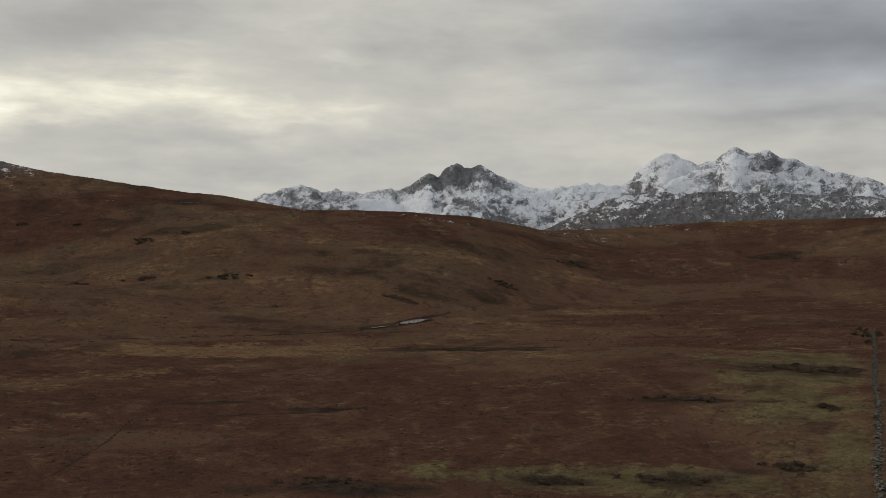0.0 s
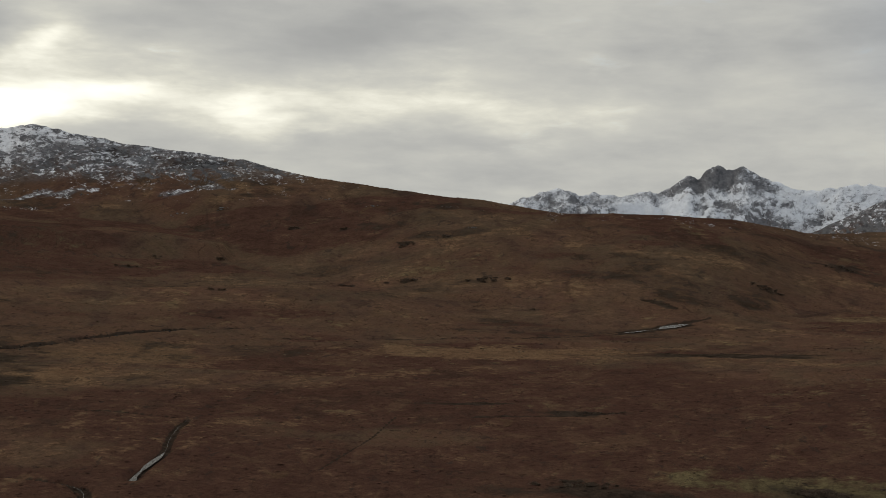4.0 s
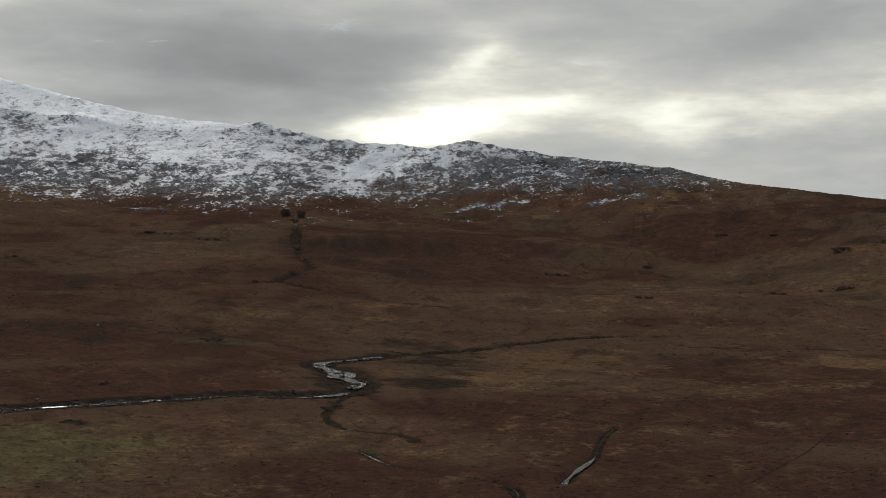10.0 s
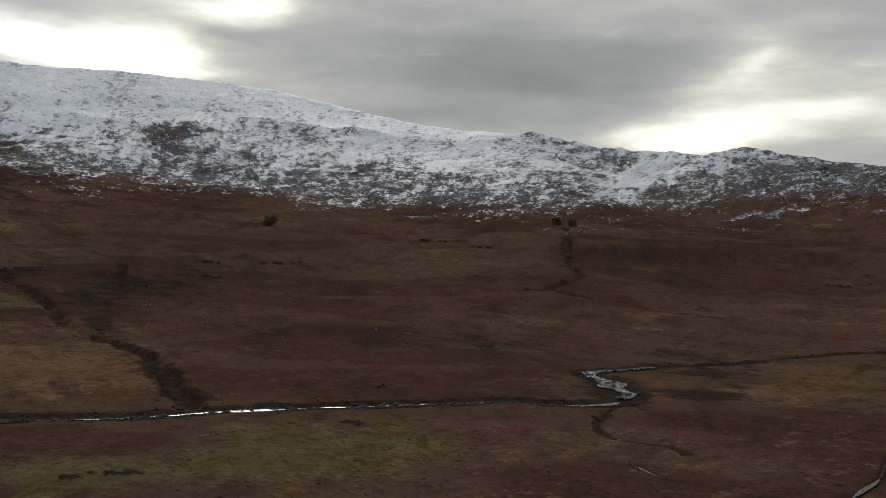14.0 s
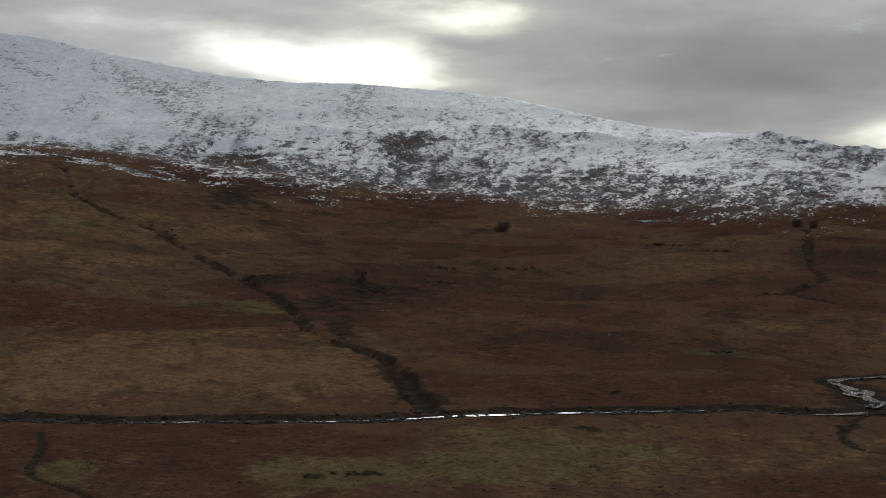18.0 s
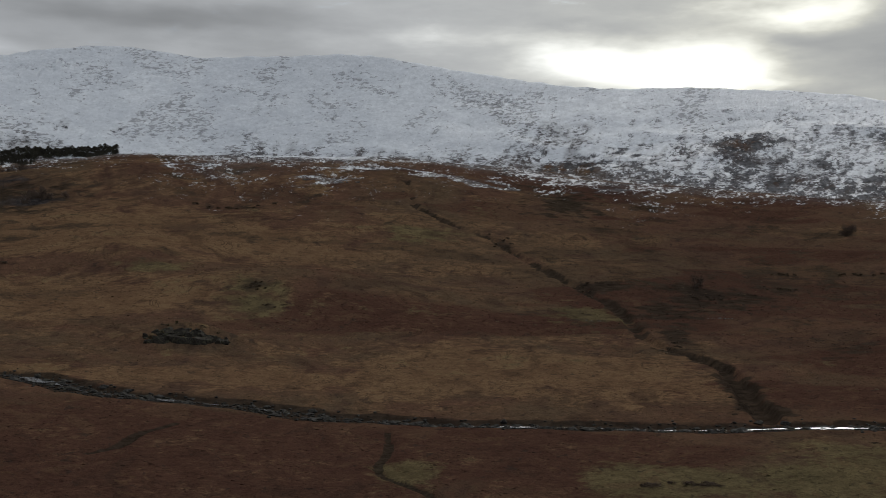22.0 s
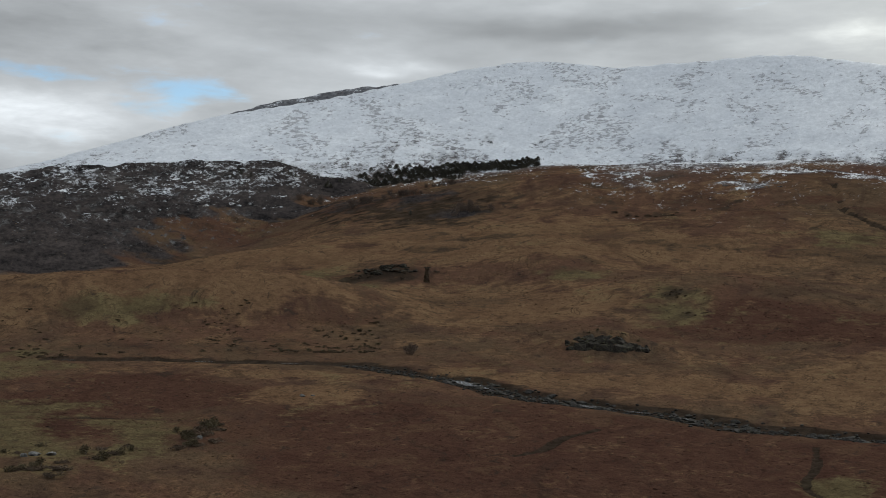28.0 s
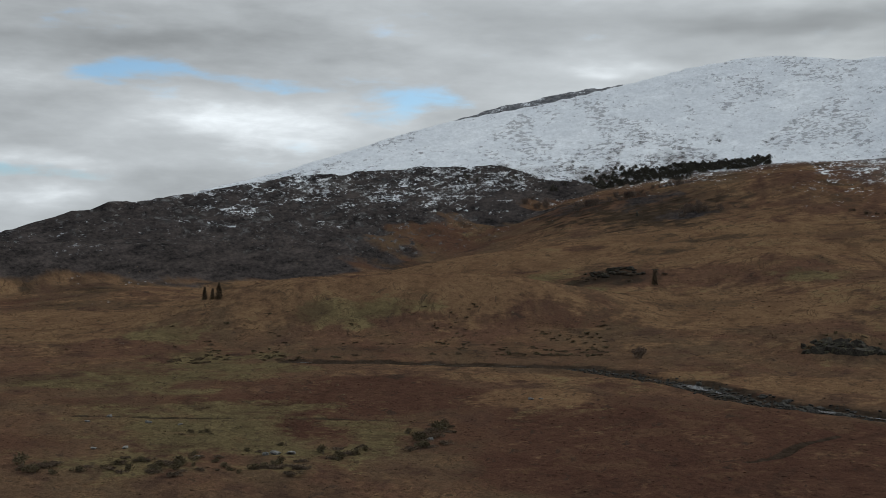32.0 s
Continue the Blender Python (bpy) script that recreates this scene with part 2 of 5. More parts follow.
    crack = n.add("ShaderNodeTexVoronoi", {"Vector": torn, "Scale": 0.16}, feature="F1").outputs[0]
    stone = n.mix(band(n.noise(fall, 0.2, 6, 0.68), 0.16), (0.026, 0.024, 0.024), (0.125, 0.12, 0.118))
    stone = n.mix(n.math("MULTIPLY", n.ramp(crack, 0.4, 0.7), 0.6), stone, (0.016, 0.0155, 0.015))
    rock = n.ramp(n.math("ADD", cover("rock"), centred(far_rock, 3.2)), 0.35, 0.65)
    rock = n.math("MULTIPLY", rock, n.ramp(cover("rock"), 0.0, 0.15))
    # far rock: haze put into the colour as pale blue; nearer rock: rime
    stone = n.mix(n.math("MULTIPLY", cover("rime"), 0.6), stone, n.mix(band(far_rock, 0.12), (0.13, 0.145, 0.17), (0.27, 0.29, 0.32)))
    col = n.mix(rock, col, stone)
    # snow, in thin torn sheets low down, lying thick above, blown off ledges and crags
    lay = cover("snow")
    sheet = n.noise(slant, 0.03, 5, 0.62, 0.8)
    drift = n.noise(slant, 0.11, 6, 0.68, 0.6)
    speck = n.noise(fall, 0.36, 5, 0.7, 0.3)
    calm = n.ramp(lay, 0.35, 0.95, 1.0, 0.36)
    lies = n.math("ADD", centred(sheet, 2.2), n.math("ADD", centred(drift, 3.0), centred(speck, 3.0)))
    lies = n.math("ADD", n.math("MULTIPLY", lies, calm), lay)
    lies = n.math("SUBTRACT", lies, n.math("MULTIPLY", rock, 0.5))
    lies = n.math("ADD", lies, n.math("MULTIPLY", n.math("SUBTRACT", normal, 0.93), 1.4))
    snow = n.math("MULTIPLY", n.ramp(lies, 0.10, 0.80), n.ramp(lay, -0.9, -0.3))
    thin = n.ramp(n.noise(fall, 0.05, 5, 0.6), 0.38, 0.62, 0.5, 0.95)
    thin = n.math("MAXIMUM", thin, n.ramp(lay, 0.3, 1.0, 0.0, 0.95))
    frost = n.mix(band(n.noise(fall, 0.3, 4, 0.65), 0.16), (0.048, 0.047, 0.050), (0.155, 0.151, 0.156))
    col = n.mix(n.math("MULTIPLY", n.math("MULTIPLY", n.ramp(lay, -0.25, 0.45), 0.78), n.ramp(heath, 0.5, 0.2)), col, frost)
    dash = n.noise(slant, 0.24, 5, 0.62, 0.5)
    thick = n.ramp(n.noise(fall, 0.022, 4, 0.6, 0.6), 0.44, 0.62, 0.0, 0.15)
    fleck = n.math("MULTIPLY", n.ramp(n.math("ADD", dash, thick), 0.635, 0.70), n.ramp(lay, 1.2, 0.5, 0.5, 0.93))
    snow = n.math("MULTIPLY", snow, n.math("SUBTRACT", 1.0, fleck))
    white = n.mix(band(n.math("ADD", n.math("MULTIPLY", drift, 0.5), n.math("MULTIPLY", speck, 0.5)), 0.13), (0.42, 0.44, 0.475), (0.64, 0.66, 0.69))
    white = n.mix(n.math("MULTIPLY", band(sheet, 0.14), 0.4), white, (0.42, 0.445, 0.49))
    col = n.mix(n.math("MULTIPLY", snow, thin), col, white)
    bump = n.math("ADD", n.math("MULTIPLY", clump, 0.9), n.math("MULTIPLY", near, 0.3))
    bump = n.math("ADD", bump, n.math("MULTIPLY", n.math("MULTIPLY", far_rock, 8.0), n.math("MAXIMUM", n.ramp(cover("rock"), 0.1, 0.6), n.math("MULTIPLY", snow, 0.22))))
    finish(n, col, n.math("SUBTRACT", 0.95, n.math("MULTIPLY", snow, 0.3)), bump, 1.2, 0.85, spec=n.math("MULTIPLY", snow, 0.2))
    return m


def stone_material(name, dark, light, moss=0.3):
    m, n = material(name)
    pos = n.add("ShaderNodeNewGeometry").outputs["Position"]
    own = n.add("ShaderNodeObjectInfo").outputs["Random"]
    grain = n.noise(pos, 2.4, 6, 0.65)
    col = n.mix(n.ramp(grain, 0.3, 0.7), dark, light)
    col = n.vec("SCALE", col, n.math("ADD", 0.75, n.math("MULTIPLY", own, 0.5)))
    lichen = n.ramp(n.noise(pos, 0.9, 4, 0.6, 0.5), 0.52, 0.66)
    col = n.mix(n.math("MULTIPLY", lichen, moss), col, (0.10, 0.095, 0.055))
    finish(n, col, 0.9, grain, 0.15, 0.8, spec=0.06)
    return m


def plant_material(name, dark, light, rough=0.9):
    m, n = material(name)
    pos = n.add("ShaderNodeNewGeometry").outputs["Position"]
    island = n.add("ShaderNodeNewGeometry").outputs["Random Per Island"]
    own = n.add("ShaderNodeObjectInfo").outputs["Random"]
    k = n.math("ADD", n.math("MULTIPLY", island, 0.55), n.math("MULTIPLY", n.noise(pos, 0.7, 3, 0.6), 0.45))
    col = n.mix(k, dark, light)
    col = n.vec("SCALE", col, n.math("ADD", 0.75, n.math("MULTIPLY", own, 0.5)))
    finish(n, col, rough, spec=0.0)
    return m


def bark_material():
    m, n = material("bark")
    pos = n.add("ShaderNodeTexCoord").outputs["Object"]
    grain = n.noise(n.scaled(pos, 6, 6, 1.2), 2.0, 5, 0.65)
    finish(n, n.mix(grain, (0.03, 0.024, 0.02), (0.10, 0.085, 0.07)), 0.9, grain, 0.03, 0.8)
    return m


def water_material():
    m, n = material("stream_water")
    pos = n.add("ShaderNodeNewGeometry").outputs["Position"]
    rip = n.math("ADD", n.noise(n.scaled(pos, 1, 1, 1), 1.3, 4, 0.6, 0.6), n.math("MULTIPLY", n.noise(pos, 5.0, 3, 0.6), 0.3))
    foam = n.ramp(n.noise(pos, 0.55, 5, 0.7, 0.8), 0.64, 0.74)
    col = n.mix(n.math("MULTIPLY", foam, 0.3), (0.012, 0.011, 0.009), (0.5, 0.52, 0.52))
    finish(n, col, n.math("ADD", 0.12, n.math("MULTIPLY", foam, 0.5)), rip, 0.2, 0.5, spec=0.25)
    return m


MOOR_COVER = moor_material()
RUSH = plant_material("rush", (0.046, 0.034, 0.023), (0.115, 0.084, 0.055))
RIVER_STONE = stone_material("river_stone", (0.010, 0.009, 0.008), (0.052, 0.048, 0.043), 0.25)
PALE_STONE = stone_material("pale_stone", (0.06, 0.058, 0.055), (0.17, 0.165, 0.158), 0.3)
CRAG_STONE = stone_material("crag_stone", (0.008, 0.007, 0.006), (0.034, 0.029, 0.023), 0.4)
HEATHER = plant_material("heather", (0.056, 0.042, 0.031), (0.125, 0.092, 0.066))
GORSE = plant_material("gorse", (0.050, 0.041, 0.026), (0.115, 0.092, 0.056))
NEEDLES = plant_material("needles", (0.036, 0.034, 0.028), (0.10, 0.09, 0.07))
TWIGS = plant_material("twigs", (0.055, 0.042, 0.034), (0.13, 0.095, 0.074))
BARK = bark_material()
WATER = water_material()
WALL_STONE = stone_material("wall_stone", (0.040, 0.036, 0.030), (0.13, 0.118, 0.098), 0.5)

# ---- the land: valley floor, moor, hills and far mountains as one height function of the plan ----
def hashed(ix, iy, seed):
    h = (ix.astype(np.int64) * 374761393 + iy.astype(np.int64) * 668265263 + seed * 1442695041) & 0xFFFFFFFF
    h = ((h ^ (h >> 13)) * 1274126177) & 0xFFFFFFFF
    return ((h ^ (h >> 16)) & 0xFFFFFF) / 0xFFFFFF


def soft_noise(x, y, seed):
    """Value noise, 0 to 1, one cell a unit."""
    ix, iy = np.floor(x), np.floor(y)
    fx, fy = x - ix, y - iy
    fx, fy = fx * fx * fx * (fx * (fx * 6 - 15) + 10), fy * fy * fy * (fy * (fy * 6 - 15) + 10)
    a, b = hashed(ix, iy, seed), hashed(ix + 1, iy, seed)
    c, d = hashed(ix, iy + 1, seed), hashed(ix + 1, iy + 1, seed)
    return (a + (b - a) * fx) * (1 - fy) + (c + (d - c) * fx) * fy


def fbm(x, y, cell, octaves, seed, gain=0.5, ridged=False):
    """Layered noise about 0, from -1 to 1; ridged: sharp crests."""
    total, amp, norm = np.zeros_like(x), 1.0, 0.0
    for k in range(octaves):
        s = 2.03 ** k / cell
        n = soft_noise(x * s * 0.94 - y * s * 0.34 + 17 * k, x * s * 0.34 + y * s * 0.94 - 9 * k, seed + k) * 2 - 1
        total += amp * ((1 - 2 * np.abs(n)) if ridged else n)
        norm += amp
        amp *= gain
    return total / norm


def smooth(x, lo, hi):
    t = np.clip((x - lo) / (hi - lo), 0, 1)
    return t * t * (3 - 2 * t)


def curve(table, turn):
    """A smooth curve through rows of (heading, value): linear, then softened."""
    a = np.array(table, float)
    a = a[np.argsort(a[:, 0])]
    fine = np.arange(-180, 180.01, 0.1)
    v = np.interp(fine, a[:, 0], a[:, 1])
    k = np.exp(-np.linspace(-2, 2, 9) ** 2)
    v = np.convolve(np.pad(v, 4, mode="edge"), k / k.sum(), "valid")
    return np.interp(turn, fine, v)


# ridges: rows of heading, height of the crest line as an angle above the eye, distance from the eye
SNOW_HILL = [(80, 1.0, 2300), (66, 2.6, 2500), (62.5, 3.66, 2550), (60.4, 4.3, 2600), (58.4, 4.8, 2650), (56.7, 5.28, 2700), (54.2, 6.07, 2800),
             (52.2, 6.77, 2900), (49.3, 7.58, 3000), (45, 8.35, 3100), (41.4, 9.2, 3200), (38.4, 9.93, 3300), (35.8, 10.3, 3350), (34.4, 10.34, 3350),
             (31.3, 10.04, 3350), (28.3, 10.24, 3300), (25.1, 10.48, 3250), (23.5, 10.42, 3200), (20.8, 10.07, 3150), (17.9, 9.63, 3100),
             (15.3, 9.31, 3050), (12.8, 9.14, 3000), (8.8, 9.08, 2950), (4.9, 8.91, 2900), (1.9, 8.68, 2850), (-0.5, 8.2, 2800),
             (-2.8, 7.72, 2700), (-5.5, 7.31, 2650), (-6.8, 7.03, 2600), (-8.7, 6.9, 2550), (-12, 6.2, 2500), (-25, 4.0, 2500)]
KNOB = [(-6, 5.5, 2550), (-8.4, 6.8, 2500), (-9.2, 7.1, 2500), (-9.7, 7.2, 2480), (-10.6, 6.94, 2450), (-12.8, 6.5, 2400), (-15.9, 6.31, 2400),
        (-17.7, 6.2, 2380), (-22, 5.0, 2350), (-30, 3.0, 2300)]
BROWN_HILL = [(-12, 3.9, 1800), (-15, 5.0, 1900), (-17.5, 6.15, 1950), (-18.6, 6.42, 1950), (-19.3, 6.55, 1920), (-20.3, 6.42, 1900), (-21.4, 6.2, 1850), (-24, 5.83, 1800),
              (-26.6, 5.62, 1720), (-28.7, 5.36, 1660), (-30.5, 4.93, 1620), (-31.8, 4.69, 1580), (-34.4, 4.37, 1500), (-37, 4.06, 1430), (-39.6, 3.81, 1380),
              (-41, 3.58, 1350), (-43.3, 3.28, 1330), (-48.5, 3.2, 1320), (-51, 3.03, 1350), (-52.3, 2.83, 1380), (-54.3, 2.4, 1450),
              (-57, 2.5, 1550), (-60, 2.75, 1600), (-66, 2.98, 1600), (-75, 3.0, 1500), (-100, 2.0, 1400)]
HEATH = [(90, 0.5, 1500), (72, 1.6, 1500), (69.3, 2.28, 1550), (67.9, 2.76, 1580), (66, 3.25, 1600), (64.6, 3.52, 1620), (62.6, 3.6, 1650), (60.1, 4.1, 1700),
         (59.1, 4.38, 1720), (56.7, 4.77, 1760), (54.2, 4.97, 1800), (52.4, 5.15, 1850), (50, 5.3, 1900), (47, 5.3, 1950), (43, 4.6, 2000), (36, 3.2, 2000)]
CRAG = [(53, 6.0, 3700), (50, 7.3, 3700), (49, 7.7, 3700), (47, 8.3, 3720), (43.9, 8.95, 3750), (41.5, 9.22, 3800), (38, 8.6, 3800), (30, 6, 3800)]
FAR_WALL = [(-36, 2.6, 4300), (-40.8, 3.24, 4347), (-41.8, 3.65, 4358), (-42.7, 4.14, 4367), (-43.6, 4.49, 4376), (-44.1, 4.2, 4381), (-45.1, 4.13, 4391), (-46.2, 4.2, 4402), (-47.2, 4.37, 4412), (-47.8, 4.19, 4418),
            (-48.5, 4.64, 4425), (-49.1, 5.06, 4431), (-49.4, 4.49, 4434), (-49.8, 5.04, 4438), (-50.3, 5.07, 4443), (-50.7, 4.85, 4447), (-51.2, 5.25, 4452), (-51.6, 5.23, 4456), (-52.1, 4.89, 4461), (-52.7, 4.59, 4467),
            (-53.7, 4.33, 4477), (-54.5, 4.17, 4485), (-55.8, 4.42, 4498), (-56.8, 4.38, 4508), (-58.1, 4.51, 4521), (-58.8, 5.12, 4528), (-59.5, 5.66, 4535), (-60, 5.87, 4540), (-60.6, 5.73, 4546), (-64, 4.6, 4500),
            (-72, 3, 4500)]
FAR_PEAK = [(-58, 3.4, 3800), (-59.6, 4.35, 3820), (-60.6, 4.9, 3850), (-61.6, 5.39, 3870), (-62.1, 5.4, 3870), (-62.6, 6.1, 3870), (-63, 6.22, 3870), (-63.6, 5.86, 3870), (-64.2, 6.05, 3870), (-64.8, 5.74, 3870),
            (-65.6, 5.43, 3870), (-66.5, 5.22, 3870), (-67.2, 4.52, 3870), (-68.2, 4.68, 3870), (-68.8, 4.77, 3870), (-69.3, 4.46, 3870), (-78, 2.8, 3700), (-95, 1.5, 3600)]
FAR_SPUR = [(-53.6, 2.1, 2900), (-54.9, 2.62, 2950), (-55.9, 3.12, 3000), (-57.4, 3.7, 3050), (-58.6, 3.95, 3100), (-61, 4.1, 3150), (-66, 3.9, 3150), (-72, 3.6, 3150), (-90, 2, 3100)]
BACK = [(-180, 4, 1600), (-140, 5, 1500), (-110, 3.5, 1500), (-85, 0.5, 1500), (85, 0.5, 1500), (110, 5, 1300), (140, 7, 1400), (180, 4, 1600)]


def ridge(rows, turn, r, front, back, foot, bend):
    """The height under a ridge: from its foot a slope of that length, concave by bend, up to the crest, then down behind."""
    lo, hi = min(rows), max(rows)
    ends = [(lo[0] - 14, -9, lo[2]), (hi[0] + 14, -9, hi[2])] if hi[0] - lo[0] < 300 else []
    rows = [*rows, *ends]
    up, far = curve([q[:2] for q in rows], turn), curve([(q[0], q[2]) for q in rows], turn)
    top = EYE_Z + far * np.tan(np.radians(up))
    d = r - far
    a = np.clip(1 + d / front, 0, 1)
    foot = np.minimum(foot, top - 30)
    rise = foot + (top - foot) * a ** bend - 60 * (1 - smooth(a, 0, 0.12))
    crest = 18.0
    fall = top - (np.sqrt(d * d + crest * crest) - crest) * back
    rise = np.where(d < -front, -200 + 0 * d, rise)
    return np.where(d < 0, rise, fall)


def soft_max(a, b, k):
    h = np.clip(0.5 + 0.5 * (b - a) / k, 0, 1)
    return a + (b - a) * h + k * h * (1 - h)


# the moor's own slope: rows of heading and heights at 300, 550, 900, 1300, 1800 m
MOOR = [(-180, 8, 14, 40, 60, 80), (-85, 5, 10, 20, 34, 40), (-69, 3, 6, 16, 36, 46), (-55, 2, 3, 12, 30, 42), (-45, 0, 2, 10, 30, 40), (-32, 0, 1, 22, 50, 60), (-20, 0, 3, 30, 80, 120),
        (-8, 0, 8, 34, 82, 140), (6, 0, 9, 36, 88, 165), (22, 0, 12, 44, 110, 212), (34, 1, 12, 44, 110, 208), (44, 1, 9, 32, 80, 160), (52, 0, 7, 20, 42, 80),
        (60, 0, 4, 16, 24, 40), (69, 0, 3, 10, 18, 30), (85, 4, 10, 20, 30, 40), (180, 8, 14, 40, 60, 80)]
MOOR_AT = (0, 180, 300, 550, 900, 1300, 1800, 2600, 5200)


def land(x, y, fine=True):
    """The height of the ground at points of the plan."""
    r, turn = np.hypot(x, y), np.degrees(np.arctan2(-x, y))
    cols = [curve([(q[0], q[k]) for q in MOOR], turn) for k in range(1, 6)]
    levels = [cols[0] * 0 - 1, cols[0] * 0 - 1, *cols, cols[4] + 40, cols[4] * 0 - 40]
    z = np.zeros_like(r)
    slopes = []
    for k in range(len(levels)):
        a, b = max(k - 1, 0), min(k + 1, len(levels) - 1)
        slopes.append((levels[b] - levels[a]) / (MOOR_AT[b] - MOOR_AT[a]))
    for k in range(len(levels) - 1):
        w0 = MOOR_AT[k + 1] - MOOR_AT[k]
        t = np.clip((r - MOOR_AT[k]) / w0, 0, 1)
        h = (levels[k] * (2 * t ** 3 - 3 * t ** 2 + 1) + slopes[k] * w0 * (t ** 3 - 2 * t ** 2 + t)
             + levels[k + 1] * (3 * t ** 2 - 2 * t ** 3) + slopes[k + 1] * w0 * (t ** 3 - t ** 2))
        z = np.where((r >= MOOR_AT[k]) & (r < MOOR_AT[k + 1]), h, z)
    far = smooth(r, 500, 1500)
    # slow swells of the moor
    z = z + fbm(x, y, 260, 3, 11) * (1.0 + 7 * far) * smooth(r, 120, 500)
    hill = ridge(SNOW_HILL, turn, r, 1500, 0.35, 60, 1.25)
    gully = fbm(x, y, 420, 3, 21, ridged=True)
    hill = hill + gully * 16 * smooth(hill, 120, 300) * (1 - smooth(r, 2500, 2900) * 0.75)
    for rows, front, back, foot, bend, k in ((KNOB, 900, 0.5, 60, 1.2, 10), (BROWN_HILL, 800, 0.45, -26, 1.05, 16),
                                             (HEATH, 950, 0.3, -14, 1.55, 8), (CRAG, 500, 0.5, 300, 1.0, 4), (FAR_SPUR, 900, 0.25, 40, 1.2, 10),
                                             (FAR_WALL, 1300, 0.8, 40, 1.5, 10), (FAR_PEAK, 1000, 0.6, 40, 1.4, 10), (BACK, 900, 0.3, -25, 1.5, 20)):
        h = ridge(rows, turn, r, front, back, foot, bend)
        if rows in (FAR_WALL, FAR_PEAK, FAR_SPUR):
            h = h + (fbm(x, y, 300, 4, 31, 0.55, ridged=True) * 38 + fbm(x, y, 85, 3, 35, 0.6, ridged=True) * 13) * smooth(h, 60, 300) * (0.4 if rows is FAR_SPUR else 1.0)
        elif rows in (KNOB, CRAG):
            h = h + fbm(x, y, 60, 3, 41, ridged=True) * 3.5
        elif rows is HEATH:
            h = h + fbm(x, y, 170, 4, 45, 0.6, ridged=True) * 12 * smooth(h, 26, 90)
        hill = soft_max(hill, h, k)
    z = soft_max(z, hill, 12)
    # the grassy mound beyond the river, and lower knolls
    z = z + mound(r, turn)
    for a, d, wa, wd, h in KNOLLS:
        z = z + h * np.exp(-((turn - a) / wa) ** 2 - ((r - d) / wd) ** 2)
    if fine:
        z = z + fbm(x, y, 34, 4, 51) * (0.35 + 1.1 * far) + fbm(x, y, 5.5, 2, 61) * 0.28 * (1 - far)
        z = z + fbm(x, y, 45, 4, 71, 0.6, ridged=True) * (5.0 - 3.0 * smooth(turn, -8, -4)) * smooth(z, 130, 300) * (1 - 0.85 * smooth(r, 2300, 2800) * (turn > -8) * (r < 3500))
    return z


# heading, distance, half widths in degrees and metres, height
KNOLLS = [(31.8, 459, 2.7, 15, 8.5), (41.6, 888, 2.0, 20, 9), (27.5, 720, 6.5, 100, 13), (34.5, 900, 3.5, 90, 8), (-33, 820, 6, 110, 7), (-10, 900, 5, 120, 7), (12, 860, 4, 120, 6), (64, 980, 4, 120, 7),
          (-60, 420, 6, 90, 3), (4.5, 230, 6, 25, 0.9), (50, 1150, 5, 110, 12)]


def mound(r, turn):
    top = curve([(36, 0), (39, 2), (41.2, 9), (43.8, 16), (46.4, 22), (49, 24.5), (52, 25.5), (56.6, 25), (59, 21), (61.4, 14), (64, 6), (68, 0)], turn)
    return top * np.exp(-((r - 640) / np.where(r < 640, 72, 110)) ** 2)


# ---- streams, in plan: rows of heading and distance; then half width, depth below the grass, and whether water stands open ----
RIVER = [(56.5, 442), (51.6, 433), (47.9, 419), (43.7, 413), (41.7, 396), (38.6, 364), (37, 344), (35.3, 324), (32.3, 312), (29.2, 301), (25.4, 287), (20.3, 279),
         (15.1, 280), (9.9, 281), (4.9, 290), (0, 306), (-3.3, 311), (-8.4, 328), (-10.9, 325), (-13.2, 330), (-14.5, 344)]
BEND = [(-14.5, 344), (-14.8, 356), (-14.1, 370), (-13.7, 393), (-12.8, 414), (-12.7, 428), (-14, 446), (-15.8, 470)]
UPPER = [(-15.8, 470), (-18.7, 509), (-21.2, 549), (-23.8, 584), (-26.3, 618), (-28.8, 622)]
FEEDER = [(-28.8, 600), (-29.4, 576), (-32, 583), (-37.1, 592), (-42.2, 616), (-45.5, 655), (-46.3, 672)]
LOOP = [(-46.3, 672), (-46.9, 688), (-47.9, 705), (-48.8, 733)]
LOOP_B = [(-48.8, 733), (-50.1, 776), (-49.2, 790), (-48.3, 795), (-47.7, 814), (-46.9, 829)]
DITCH_A = [(-26.35, 275), (-25.7, 249), (-25.4, 224), (-24.5, 209), (-23.9, 192)]
DITCH_B = [(-22.1, 168), (-21.95, 193), (-19.75, 200), (-17.5, 205), (-16, 213), (-14.6, 230)]
DITCH_C = [(-17.2, 239), (-17.1, 252), (-15, 256), (-13.45, 265), (-13.05, 285), (-13.7, 314), (-14.3, 338)]
DITCH_D = [(20, 180), (21.05, 191), (22.4, 199), (23.1, 212), (22.4, 232), (22.5, 266)]
DITCH_E = [(36, 225), (34.7, 233), (33.4, 258), (31.8, 273)]
DITCH_F = [(66.4, 296), (62, 287), (57.4, 284), (53.3, 283), (49.7, 277)]
DITCH_G = [(-35.8, 282), (-34.9, 248), (-33.5, 222), (-32, 200)]
DITCH_H = [(-39, 280), (-42.4, 285), (-45, 291), (-46.3, 296)]
DITCH_I = [(-26.3, 275), (-23, 290), (-19.5, 300)]
GULLY = [(5.4, 300), (6.6, 388), (7.4, 433), (8.7, 477), (9.7, 489), (10.8, 533), (11.6, 621), (12.6, 709), (14.1, 796), (15.9, 937), (17.8, 1112), (19.8, 1190), (21.4, 1306), (21.9, 1520)]
